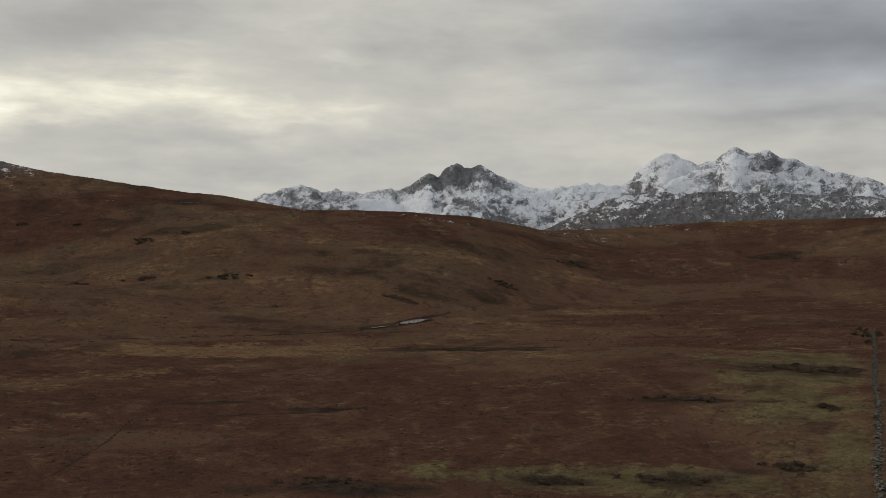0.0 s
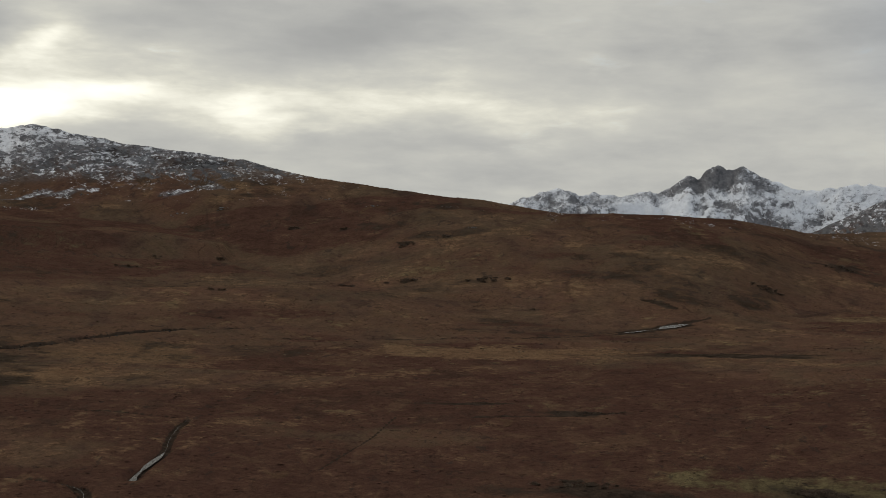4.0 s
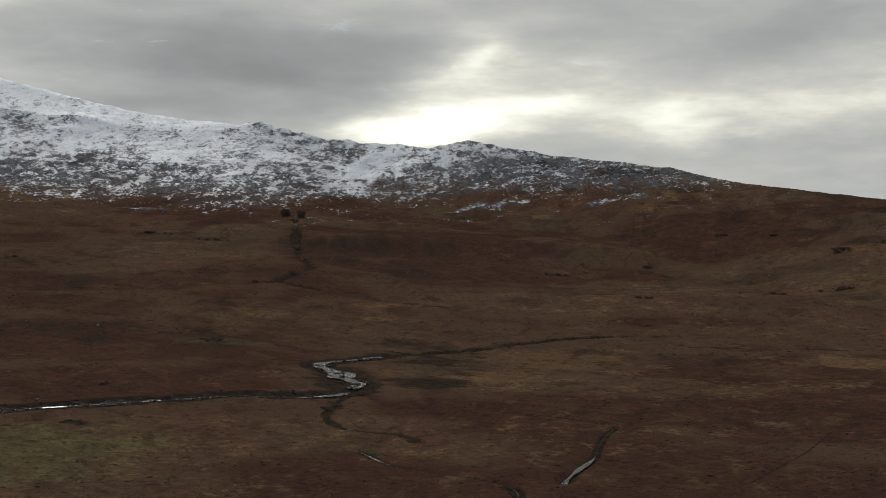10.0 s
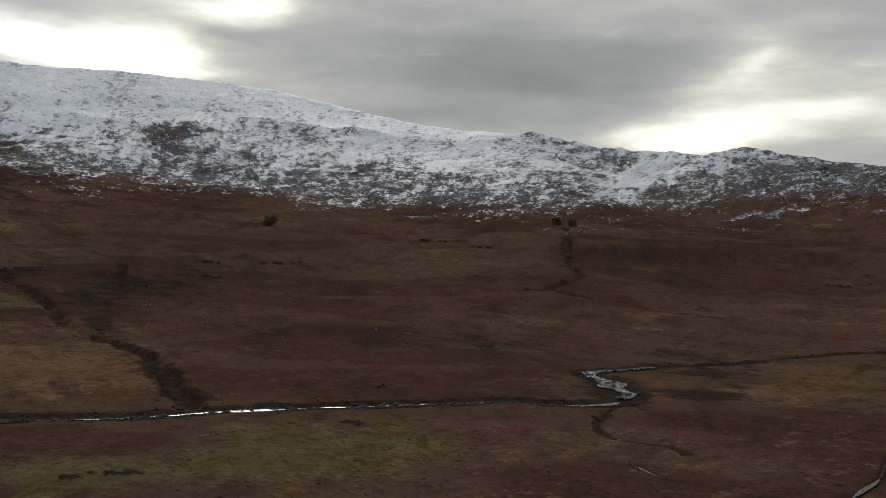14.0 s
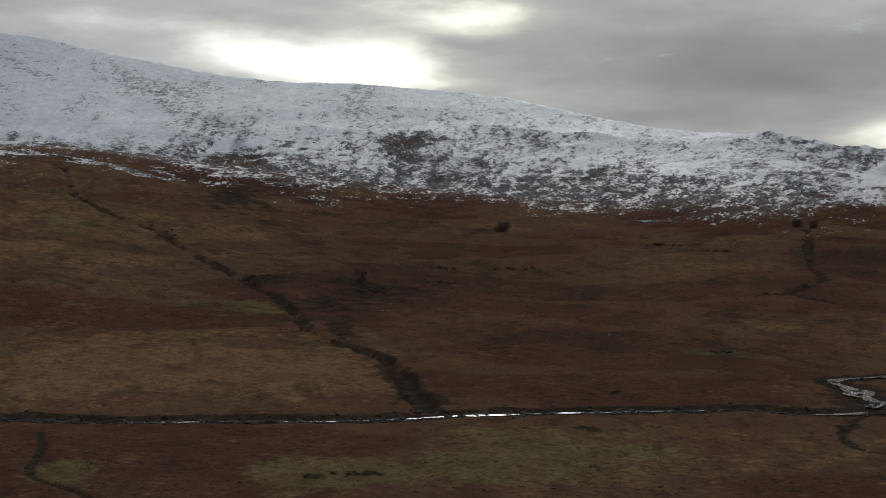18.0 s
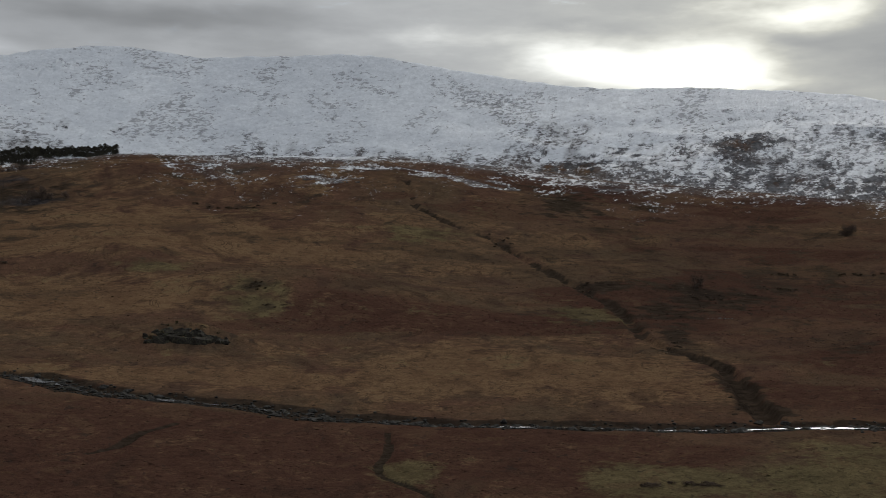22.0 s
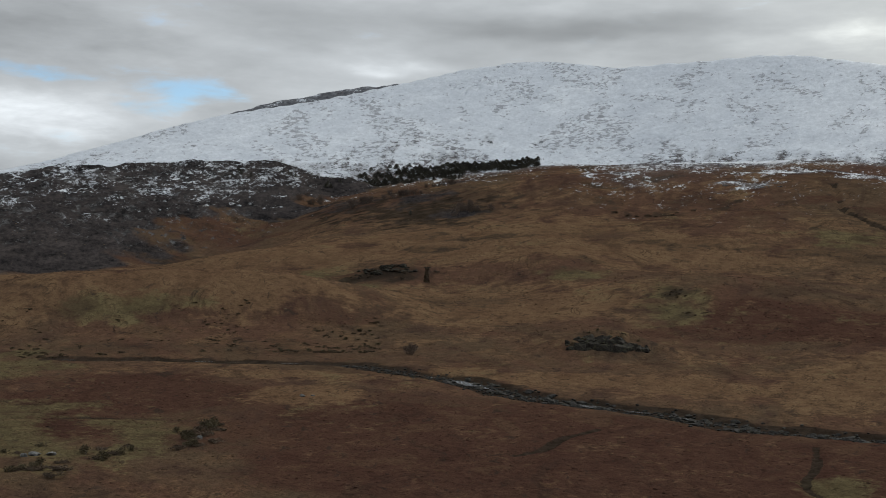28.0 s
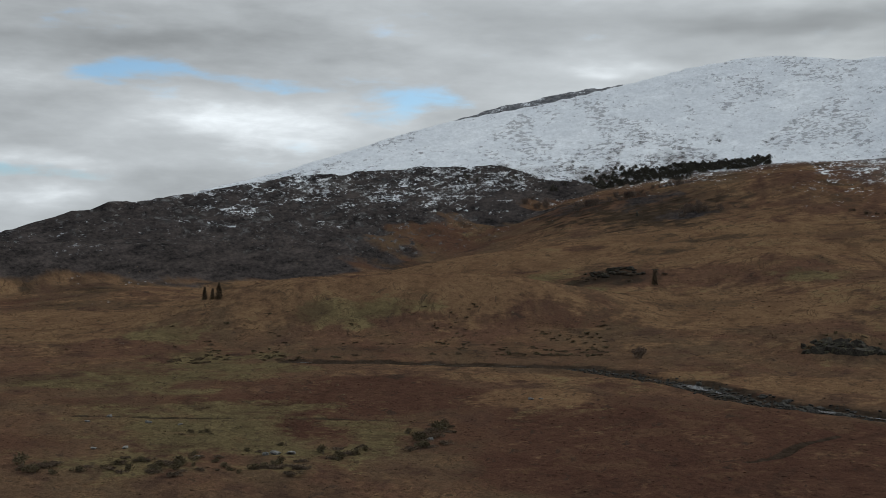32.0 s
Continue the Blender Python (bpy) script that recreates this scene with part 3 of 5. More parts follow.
GULLY_B = [(-11.5, 1315), (-11.7, 1054), (-12.3, 901), (-11.2, 835), (-10.4, 805)]
TRACK = [(-11, 811), (-14.1, 760), (-18.8, 727), (-24, 706), (-27.8, 671)]
#           line, half width, depth, water's half width, width of the peaty edge
STREAMS = [(RIVER, 6.2, 0.9, 2.7, 4.0), (BEND, 5.5, 0.45, 3.7, 3), (UPPER, 2.4, 1.5, 1.0, 3.0), (FEEDER, 1.4, 0.9, 0.0, 2.5), (LOOP, 5.0, 0.5, 4.2, 4),
           (LOOP_B, 2.0, 0.5, 0.0, 3), (DITCH_A, 0.7, 0.6, 0.55, 0.45), (DITCH_B, 0.7, 0.6, 0.6, 0.5), (DITCH_C, 0.7, 0.5, 0.0, 0.9), (DITCH_D, 0.6, 0.5, 0.0, 0.5), (DITCH_E, 0.8, 0.4, 0.0, 0.8),
           (DITCH_F, 0.6, 0.4, 0.0, 1.0), (DITCH_G, 0.2, 0.15, 0.0, 0.1), (DITCH_H, 0.7, 0.4, 0.0, 1.2), (DITCH_I, 0.5, 0.4, 0.0, 0.6), (GULLY, 2.6, 2.2, 0.0, 6), (GULLY_B, 2.0, 2.0, 0.0, 5), (TRACK, 2.0, 1.2, 0.0, 4)]


def plan(turn, dist):
    a = np.radians(turn)
    return -np.sin(a) * dist, np.cos(a) * dist


def smooth_line(rows, step, wander, seed):
    """A line through rows of heading and distance as closely set points of the plan, with small bends of its own."""
    p = np.array([plan(t, d) for t, d in rows])
    s = np.concatenate([[0], np.cumsum(np.hypot(*np.diff(p, axis=0).T))])
    u = np.arange(0, s[-1], step)
    x, y = np.interp(u, s, p[:, 0]), np.interp(u, s, p[:, 1])
    k = np.ones(5) / 5
    x, y = [np.convolve(np.pad(v, 2, mode="edge"), k, "valid") for v in (x, y)]
    return x + fbm(u, u * 0 + seed, 18, 3, 301) * wander, y + fbm(u, u * 0 + seed, 18, 3, 311) * wander


COURSES = []
for k, (rows, half, depth, wet, edge) in enumerate(STREAMS):
    step = (2.5 if 4 < half < 7 else 3.0) if half > 2 else 3.0
    cx, cy = smooth_line(rows, step, min(half * 0.6, 3.0), 7.3 * k)
    cz = land(cx, cy, False)
    cz = np.convolve(np.pad(cz, 6, mode="edge"), np.ones(13) / 13, "valid")
    COURSES.append((cx, cy, cz))


def near_line(x, y, k):
    """Distance of points from stream k, and the grass height along it."""
    cx, cy, cz = COURSES[k]
    best, level = np.full(len(x), 1e9), np.zeros(len(x))
    for i in range(len(cx) - 1):
        dx, dy = cx[i + 1] - cx[i], cy[i + 1] - cy[i]
        t = np.clip(((x - cx[i]) * dx + (y - cy[i]) * dy) / (dx * dx + dy * dy), 0, 1)
        d = np.hypot(x - cx[i] - t * dx, y - cy[i] - t * dy)
        m = d < best
        best, level = np.where(m, d, best), np.where(m, cz[i] + t * (cz[i + 1] - cz[i]), level)
    return best, level


def carved(x, y, z):
    """Cuts the streams into the ground; returns heights and the cover of peat along them."""
    peat = np.zeros_like(z)
    for k, (rows, half, depth, wet, edge) in enumerate(STREAMS):
        cx, cy, _ = COURSES[k]
        m = np.where((x > cx.min() - 40) & (x < cx.max() + 40) & (y > cy.min() - 40) & (y < cy.max() + 40))[0]
        if not len(m):
            continue
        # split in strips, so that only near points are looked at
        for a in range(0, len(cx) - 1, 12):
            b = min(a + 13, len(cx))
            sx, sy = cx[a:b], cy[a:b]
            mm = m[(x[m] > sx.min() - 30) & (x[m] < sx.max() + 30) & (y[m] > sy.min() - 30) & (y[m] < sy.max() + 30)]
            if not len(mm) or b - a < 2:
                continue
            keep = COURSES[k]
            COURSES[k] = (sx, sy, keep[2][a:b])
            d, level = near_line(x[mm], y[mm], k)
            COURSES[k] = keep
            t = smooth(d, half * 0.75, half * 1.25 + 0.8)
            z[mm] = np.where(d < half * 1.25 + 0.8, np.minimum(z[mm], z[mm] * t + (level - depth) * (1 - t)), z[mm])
            rag = fbm(x[mm], y[mm], 9, 3, 351) * edge * 0.7
            if wet == 0 and half > 1.0:
                rag = rag + np.maximum(fbm(x[mm], y[mm], 38, 3, 357) * 2.2 + 0.25, 0) * edge
            peat[mm] = np.maximum(peat[mm], 1 - smooth(d + rag, half * 0.9, half + edge))
    return z, peat


# ---- covers, in plan: heading, distance, half widths in degrees and metres ----
RUSSET = [(-26, 235, 10, 70), (-36, 330, 14, 90), (-34.4, 434, 10.4, 98), (-40.7, 392, 9.9, 98), (-31.6, 314, 6.0, 105), (15.7, 243, 8.6, 34), (33.5, 222, 7.8, 38), (41.9, 262, 4.2, 30), (41.9, 206, 6.5, 23),
          (52.0, 361, 4.4, 36), (33.4, 233, 7.8, 48), (53.9, 322, 3.4, 22), (55.4, 267, 1.6, 17), (11.6, 250, 3.1, 25), (-56.6, 768, 3.9, 100), (-61.6, 848, 5.2, 100), (26, 215, 4, 30), (-15, 190, 13, 42), (-30, 190, 11, 36), (-4, 360, 6, 40), (-20, 300, 5, 30), (18, 570, 7, 60), (24, 600, 5, 60), (11, 620, 4, 70)]
STRAW = [(38, 1150, 8, 200), (14.5, 392, 7.0, 70), (18.0, 400, 5.0, 70), (21.5, 376, 3.9, 45), (-21.7, 403, 1.8, 30), (-23.4, 481, 3.4, 50), (-20.9, 385, 1.8, 26), (38.5, 381, 3.1, 17),
         (39.5, 692, 3.1, 100), (46.8, 376, 3.9, 20), (32.1, 372, 4.7, 24), (-41.9, 518, 6.5, 30), (45.3, 326, 2.3, 20), (28, 370, 4, 30), (50, 1080, 13, 170), (36, 640, 6, 90), (30, 980, 8, 110), (51, 605, 8, 50), (66, 700, 6, 150)]
GREEN = [(-8.6, 497, 2.6, 12), (-65.3, 424, 3.4, 91), (-57.9, 198, 7.8, 14), (-67.7, 238, 1.8, 37), (-0.8, 234, 5.7, 34), (0.3, 231, 3.9, 30), (9.3, 204, 3.9, 18), (3.2, 215, 2.9, 20), (21.6, 206, 1.6, 18),
         (33.2, 818, 1.6, 32), (52.5, 250, 2.3, 24), (45.3, 800, 2.3, 120), (63.2, 394, 5.2, 48), (62.0, 560, 2.3, 30), (13.4, 620, 1.8, 42), (21.6, 1105, 2.1, 51), (60, 265, 7, 50), (48, 960, 5, 60), (-66, 300, 4, 90)]
GREEN_EAST = [(28.8, 608, 1.6, 57), (60.2, 448, 3.9, 54), (53.4, 576, 3.1, 20)]
PEAT = [(8.9, 735, 2.6, 60), (7.9, 780, 2.8, 60), (9.4, 560, 1.0, 60), (10.3, 660, 1.4, 60), (6.2, 380, 0.5, 50), (12.6, 770, 1.1, 40), (-13.5, 396, 1.4, 40), (-18.3, 446, 2.3, 40), (-17.6, 366, 1.6, 22), (-54.8, 194, 2.4, 6), (-60.5, 198, 2.4, 6), (-65.3, 215, 1.8, 8), (-60.8, 299, 2.6, 6), (-67, 289, 1, 5), (-39.3, 309, 2.4, 3), (-44.8, 294, 2.6, 5), (-55.6, 1219, 1.2, 20), (-64.9, 1306, 1.5, 30), (-66.1, 388, 2.6, 22),
        (-61.7, 300, 2.3, 6), (-43.7, 186, 5.2, 6), (14.4, 1450, 1.6, 140), (-51.9, 514, 5.2, 12), (42, 868, 1.8, 30), (40, 1440, 3.5, 120), (43, 1620, 2.5, 120)]
# beds of heather and rushes: heading, distance, spread in degrees and metres, how many clumps, their width
HEATHER_NEAR = [(-36.1, 1100, 0.4, 10, 9, 7), (-37.9, 1125, 0.35, 8, 5, 6), (-36.2, 922, 0.5, 10, 9, 6), (-39.6, 900, 0.9, 10, 14, 6), (-52.7, 949, 0.5, 8, 8, 6),
                (-55.5, 1198, 0.5, 12, 5, 7), (-33.6, 889, 0.35, 8, 4, 5), (-8.1, 503, 0.5, 4, 8, 2.6), (-3.2, 352, 0.3, 3, 3, 2.2), (8.3, 202, 0.9, 1.5, 14, 1.8),
                (10.5, 198, 0.4, 1.5, 6, 2), (-2, 274, 0.7, 3, 8, 1.8), (0.7, 270, 0.2, 1, 2, 1.2), (5.85, 210, 0.1, 0.5, 1, 1.3), (8.3, 760, 0.9, 14, 9, 5)]
HEATHER_GULLY = [(-60.8, 299, 1.9, 4, 24, 2.6), (-65.9, 384, 1.5, 9, 26, 3.4), (-67.0, 289, 0.6, 3, 7, 2.6), (-65.3, 215, 1.1, 4, 18, 2.4), (-60.5, 198, 1.5, 3, 18, 2.2), (-54.8, 194, 1.3, 3, 16, 2.2), (-44.5, 192, 1.6, 3, 14, 2.0), (-44.8, 294, 1.2, 2, 8, 1.8), (-52.5, 952, 0.6, 8, 8, 6), (41.6, 870, 1.3, 14, 16, 6), (-13.4, 300, 0.4, 14, 9, 1.8),
                (6.5, 340, 0.45, 18, 12, 2.4), (9.6, 500, 0.5, 22, 10, 3.4), (13.5, 780, 0.5, 40, 9, 4.5), (17.5, 1090, 0.6, 40, 8, 6), (-30.9, 1264, 0.3, 6, 4, 6)]
RUSH_BEDS = [(-33.2, 1228, 0.35, 6, 4, 6), (-27.7, 1111, 0.4, 8, 5, 5), (-27.5, 817, 0.35, 5, 4, 4), (-42.1, 775, 0.2, 4, 3, 3.6), (-24.9, 1102, 0.25, 6, 3, 4), (4.7, 958, 0.5, 8, 6, 5),
                (1.5, 970, 0.7, 8, 7, 5), (4.7, 850, 0.8, 6, 7, 4), (-5.4, 1198, 1.2, 8, 8, 6), (-7.7, 1150, 0.8, 6, 6, 5), (-9.9, 802, 0.5, 5, 4, 4), (-23.6, 1012, 0.4, 6, 4, 4),
                (29.5, 1297, 1.5, 20, 10, 7), (28.7, 659, 0.7, 14, 14, 2.6), (28.2, 602, 0.6, 8, 8, 2.2)]
# crags and blown ledges on the snowy hill
CRAGS = [(-11.6, 2280, 1.9, 160), (-12.8, 1950, 1.5, 130), (7.3, 2684, 1.2, 22), (7.6, 2588, 0.7, 28), (6.4, 2272, 1.0, 85), (5.0, 2071, 1.0, 30), (18.3, 2848, 1.1, 70), (11.3, 2335, 0.9, 110), (14.3, 2305, 1.0, 70), (-0.4, 2200, 0.5, 33),
         (-2.2, 2062, 0.8, 100), (-12.1, 1837, 1.3, 100), (29.1, 2908, 1.8, 20), (32.2, 2908, 1.0, 20), (25.7, 2724, 1.6, 20), (32.7, 3136, 0.7, 48), (35.8, 3060, 0.6, 40), (29.1, 2708, 1.0, 20), (37.6, 3132, 1.0, 50)]
# heading and height above which the snow lies
SNOW_FROM = [(-180, 200), (-70, 180), (-62, 130), (-56, 120), (-50, 120), (-44, 120), (-36, 190), (-32, 168), (-28.7, 152), (-25, 150), (-21, 148), (-17.3, 138), (-13.3, 122), (-10.8, 112), (-5.6, 126), (-0.6, 128),
             (2.1, 131), (4.1, 136), (7.4, 146), (12.5, 162), (17.5, 184), (22.3, 184), (25.2, 170), (30.4, 158), (35, 225), (39, 225), (43.5, 195), (48, 165), (54, 150), (57, 140), (60, 130), (63, 110), (70, 100), (180, 200)]


def patches(rows, turn, r, rag):
    total = np.zeros_like(r)
    for a, d, wa, wd in rows:
        total = np.maximum(total, 1.15 - 0.75 * np.sqrt(((turn - a) / wa) ** 2 + ((r - d) / wd) ** 2) + rag)
    return np.clip(total, 0, 1)


def covers(x, y, z, peat):
    """What grows or lies at points of the ground."""
    r, turn = np.hypot(x, y), np.degrees(np.arctan2(-x, y))
    rag = fbm(x, y, 45, 4, 401) * 0.45
    out = {"russet": patches(RUSSET, turn, r, rag), "straw": patches(STRAW, turn, r, rag + fbm(x, y, 25, 3, 421) * 0.3),
           "green": patches(GREEN + GREEN_EAST, turn, r, rag + fbm(x, y, 20, 3, 431) * 0.5), "peat": np.maximum(peat, 0.9 * patches(PEAT, turn, r, rag + fbm(x, y, 14, 4, 435) * 0.9))}
    out["russet"] = np.maximum(out["russet"], 0.36 * smooth(-turn, -20, -8) * (1 - out["green"]) * (1 - out["straw"]))
    # growth that changes from place to place over the open moor
    drift, wet = fbm(x, y, 130, 4, 471), fbm(x, y, 85, 4, 475)
    out["russet"] = np.clip(out["russet"] + 0.45 * smooth(drift, 0.05, 0.3) - 0.3 * smooth(-drift, 0.1, 0.35), 0, 1)
    out["straw"] = np.maximum(out["straw"], (0.16 + 0.2 * smooth(turn, -5, 15) + 0.1 * smooth(turn, 30, 40)) * smooth(-drift, 0.12, 0.36))
    out["peat"] = np.maximum(out["peat"], 0.45 * smooth(wet, 0.16, 0.4) * smooth(r, 330, 520))
    out["green"] = np.maximum(out["green"], 0.22 * smooth(-wet, 0.2, 0.42) * smooth(r, 200, 300))
    lift = z - curve(SNOW_FROM, turn) + fbm(x, y, 160, 4, 441) * 26 - 17 * smooth(turn, -14, -8) * (1 - smooth(turn, 28, 40))
    runs = fbm(turn * 52 + r * 0.16, r * 0.17, 40, 4, 443, 0.55, ridged=True)
    snow = np.where(lift < 0, lift / (55 + 75 * smooth(turn, 4, 14)), np.minimum(lift / 108, 0.5 + 0.16 * smooth(turn, 8, 25) + lift / 360)) + smooth(lift, 0, 60) * (fbm(x, y, 210, 3, 447) * 0.55 + runs * 0.45)
    snow = np.clip(snow, -1.5, 1.35)
    # the brown hill and the heather ridge keep only a dusting
    hill = smooth(-turn, 9, 15) * (1 - smooth(r, 2050, 2300)) * (1 - smooth(-turn, 55, 60))
    dust = -0.45 + 0.95 * smooth(z, 128, 178) * smooth(turn, -37, -27) + 0.35 * smooth(turn, -25, -17) * smooth(z, 120, 160)
    snow = snow * (1 - hill) + np.minimum(snow, dust) * hill
    brink = 52.5 - np.clip((r - 1400) / 450, -0.6, 1.1) * 8.5 + 3.5 * fbm(x, y, 110, 4, 451)
    heath = smooth(turn, brink - 1.2, brink + 2.2) * (1 - smooth(r, 1960, 2080))
    snow = snow * (1 - heath) + np.minimum(snow, -0.5 + 0.62 * smooth(z + 40 * fbm(x, y, 120, 3, 453), 85, 165)) * heath
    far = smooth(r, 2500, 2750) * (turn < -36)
    face = smooth(fbm(x, y, 350, 3, 461), -0.15, 0.25) + 0.9 * np.exp(-((turn + 51.5) / 2.0) ** 2) * smooth(z, 220, 300)
    snow = snow * (1 - far) + np.minimum(snow, 1.5 - 0.62 * face) * far
    crag = (r > 3520) * (turn > 35) * (turn < 58)
    snow = np.where(crag, 0.55, snow)
    spur = (turn < -52) * smooth(r, 2150, 2350) * (1 - smooth(r, 3150, 3300))
    snow = snow * (1 - spur) + np.minimum(snow, -0.25 + 0.7 * smooth(z, 110, 230)) * spur
    bare = patches(CRAGS, turn, r, rag * 1.3 + fbm(x, y, 36, 4, 449) * 1.6 - 0.15)
    snow = snow - 0.3 * bare
    # sheets of old snow and pale scree left below the snowline
    left = patches([(26.2, 1510, 3.0, 60), (18.0, 1560, 2.6, 60), (23.0, 1625, 6.0, 45), (31.5, 1610, 3.0, 45), (12.5, 1640, 3.0, 60), (-4.8, 1500, 1.4, 25), (-21, 1560, 4.5, 30), (-26.5, 1500, 4.0, 25), (51.5, 1690, 1.2, 40)], turn, r, rag + fbm(x, y, 24, 3, 467) * 0.7)
    snow = np.maximum(snow, -1.5 + 1.75 * left)
    out["snow"] = snow
    beds = [(q[0], q[1], q[2] * 1.1, q[3] * 1.1 + 2) for q in HEATHER_NEAR + HEATHER_GULLY + RUSH_BEDS if q[4] > 2]
    out["peat"] = np.maximum(out["peat"], 0.6 * patches(beds, turn, r, rag + fbm(x, y, 12, 3, 437) * 0.8))
    # a darker tone over two broad stretches of the middle slopes
    out["peat"] = np.maximum(out["peat"], 0.42 * patches([(6, 960, 15, 420), (-14, 1050, 8, 350)], turn, r, rag))
    rock = 0.26 * smooth(z, 45, 90) * smooth(turn, 44, 53) * (1 - smooth(r, 2050, 2200))
    rock = np.maximum(rock, 0.5 * smooth(-turn, 14, 21) * (1 - smooth(-turn, 30, 35)) * smooth(z + 22 * fbm(x, y, 90, 3, 455), 138, 172) * (r < 2150))
    rock = np.maximum(rock, 0.7 * smooth(-turn, 8.5, 9.5) * (1 - smooth(-turn, 13, 20)) * smooth(r, 2200, 2350))
    rock = np.maximum(rock, 0.85 * crag)
    rock = np.maximum(rock, (0.42 + 0.34 * face) * far)
    rock = np.maximum(rock, (0.2 + 0.26 * smooth(-turn, -16, -4)) * smooth(snow, -0.1, 0.3) * (r < 3500) * (turn > -14))
    out["rock"] = np.maximum(rock, 0.5 * smooth(bare, 0.05, 0.7))
    # distant western rock takes the painted haze; crag and snowy rock take rime
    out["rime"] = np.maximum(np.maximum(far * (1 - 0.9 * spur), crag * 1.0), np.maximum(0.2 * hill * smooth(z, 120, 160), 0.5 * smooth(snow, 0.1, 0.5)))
    # the heathery ridge in the east: near-black above, grey-brown down its face
    scrub = patches([(40.4, 1560, 1.5, 80), (38.4, 1400, 1.3, 45), (43.4, 1640, 1.8, 80), (47.4, 1765, 1.8, 70), (44.5, 1930, 1.2, 40), (38.5, 1800, 1.0, 50)], turn, r, rag + fbm(x, y, 30, 3, 459) * 0.6)
    crags = patches([(-25.2, 1690, 2.4, 50), (-27.4, 1640, 1.6, 30), (-22.6, 1740, 1.4, 40)], turn, r, rag + fbm(x, y, 40, 3, 463) * 0.8)
    out["heath"] = 0.55 * scrub + 0.6 * crags + heath * np.clip(0.75 * smooth(z + 14 * fbm(x, y, 90, 3, 457), 24, 46) + 0.35 * smooth(z, 70, 130), 0, 1)
    # grain coordinates about the eye: bearing, log of distance, angle above it
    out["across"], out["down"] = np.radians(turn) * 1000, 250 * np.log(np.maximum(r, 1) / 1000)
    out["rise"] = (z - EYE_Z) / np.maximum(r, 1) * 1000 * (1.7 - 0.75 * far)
    out["tone"] = np.ones_like(r)
    return out


def mesh_of(name, verts, faces, smooth_faces=True):
    me = bpy.data.meshes.new(name)
    n, k = len(faces), faces.shape[1]
    me.vertices.add(len(verts))
    me.vertices.foreach_set("co", np.asarray(verts, np.float32).ravel())
    me.loops.add(n * k)
    me.loops.foreach_set("vertex_index", faces.astype(np.int32).ravel())
    me.polygons.add(n)
    me.polygons.foreach_set("loop_start", np.arange(0, n * k, k, dtype=np.int32))
    me.polygons.foreach_set("use_smooth", np.full(n, smooth_faces))
    me.update(calc_edges=True)
    return me


def give(me, values):
    for name, v in values.items():
        me.attributes.new(name, "FLOAT", "POINT").data.foreach_set("value", np.asarray(v, np.float32))


turns = np.concatenate([np.arange(-180, -76, 2.0), np.arange(-76, 76, 0.125), np.arange(76, 180, 2.0)])
rings = np.concatenate([[0.02], np.linspace(2, 140, 14), np.geomspace(148, 690, 280), np.geomspace(696, 1240, 70), np.geomspace(1246, 2050, 120), np.geomspace(2062, 4950, 130)])
TT, RR = np.meshgrid(np.radians(turns), rings)
GX, GY = (-np.sin(TT) * RR).ravel(), (np.cos(TT) * RR).ravel()
GZ, GPEAT = carved(GX, GY, land(GX, GY))
nr, nt = len(rings), len(turns)
j, i = np.meshgrid(np.arange(nt), np.arange(nr - 1))
quads = np.stack([i * nt + (j + 1) % nt, (i + 1) * nt + (j + 1) % nt, (i + 1) * nt + j, i * nt + j], -1).reshape(-1, 4)
# a small piece closes the middle of the sheet
PX, PY = np.append(GX, [-1.5, 1.5, 1.5, -1.5]), np.append(GY, [-1.4, -1.6, 1.4, 1.6])
PZ, PPEAT = np.append(GZ, land(PX[-4:], PY[-4:]) - 0.03), np.append(GPEAT, [0, 0, 0, 0])
quads = np.concatenate([quads, [[len(GX), len(GX) + 1, len(GX) + 2, len(GX) + 3]]])
ground = new("ground", mesh_of("ground", np.stack([PX, PY, PZ], -1), quads))
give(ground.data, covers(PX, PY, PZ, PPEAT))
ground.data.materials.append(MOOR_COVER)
tagged(ground, "brown winter moorland rising to snow-covered mountains", "moorland", kind="structure")


GRID = GZ.reshape(nr, nt)


def height(x, y):
    """The ground's height at single places or arrays, read off the ground's own mesh."""
    x, y = np.atleast_1d(np.asarray(x, float)), np.atleast_1d(np.asarray(y, float))
    r, turn = np.hypot(x, y), np.degrees(np.arctan2(-x, y))
    a = np.clip(np.searchsorted(rings, r) - 1, 0, nr - 2)
    b = np.clip(np.searchsorted(turns, turn) - 1, 0, nt - 2)
    u, v = (r - rings[a]) / (rings[a + 1] - rings[a]), (turn - turns[b]) / (turns[b + 1] - turns[b])
    return (GRID[a, b] * (1 - v) + GRID[a, b + 1] * v) * (1 - u) + (GRID[a + 1, b] * (1 - v) + GRID[a + 1, b + 1] * v) * u


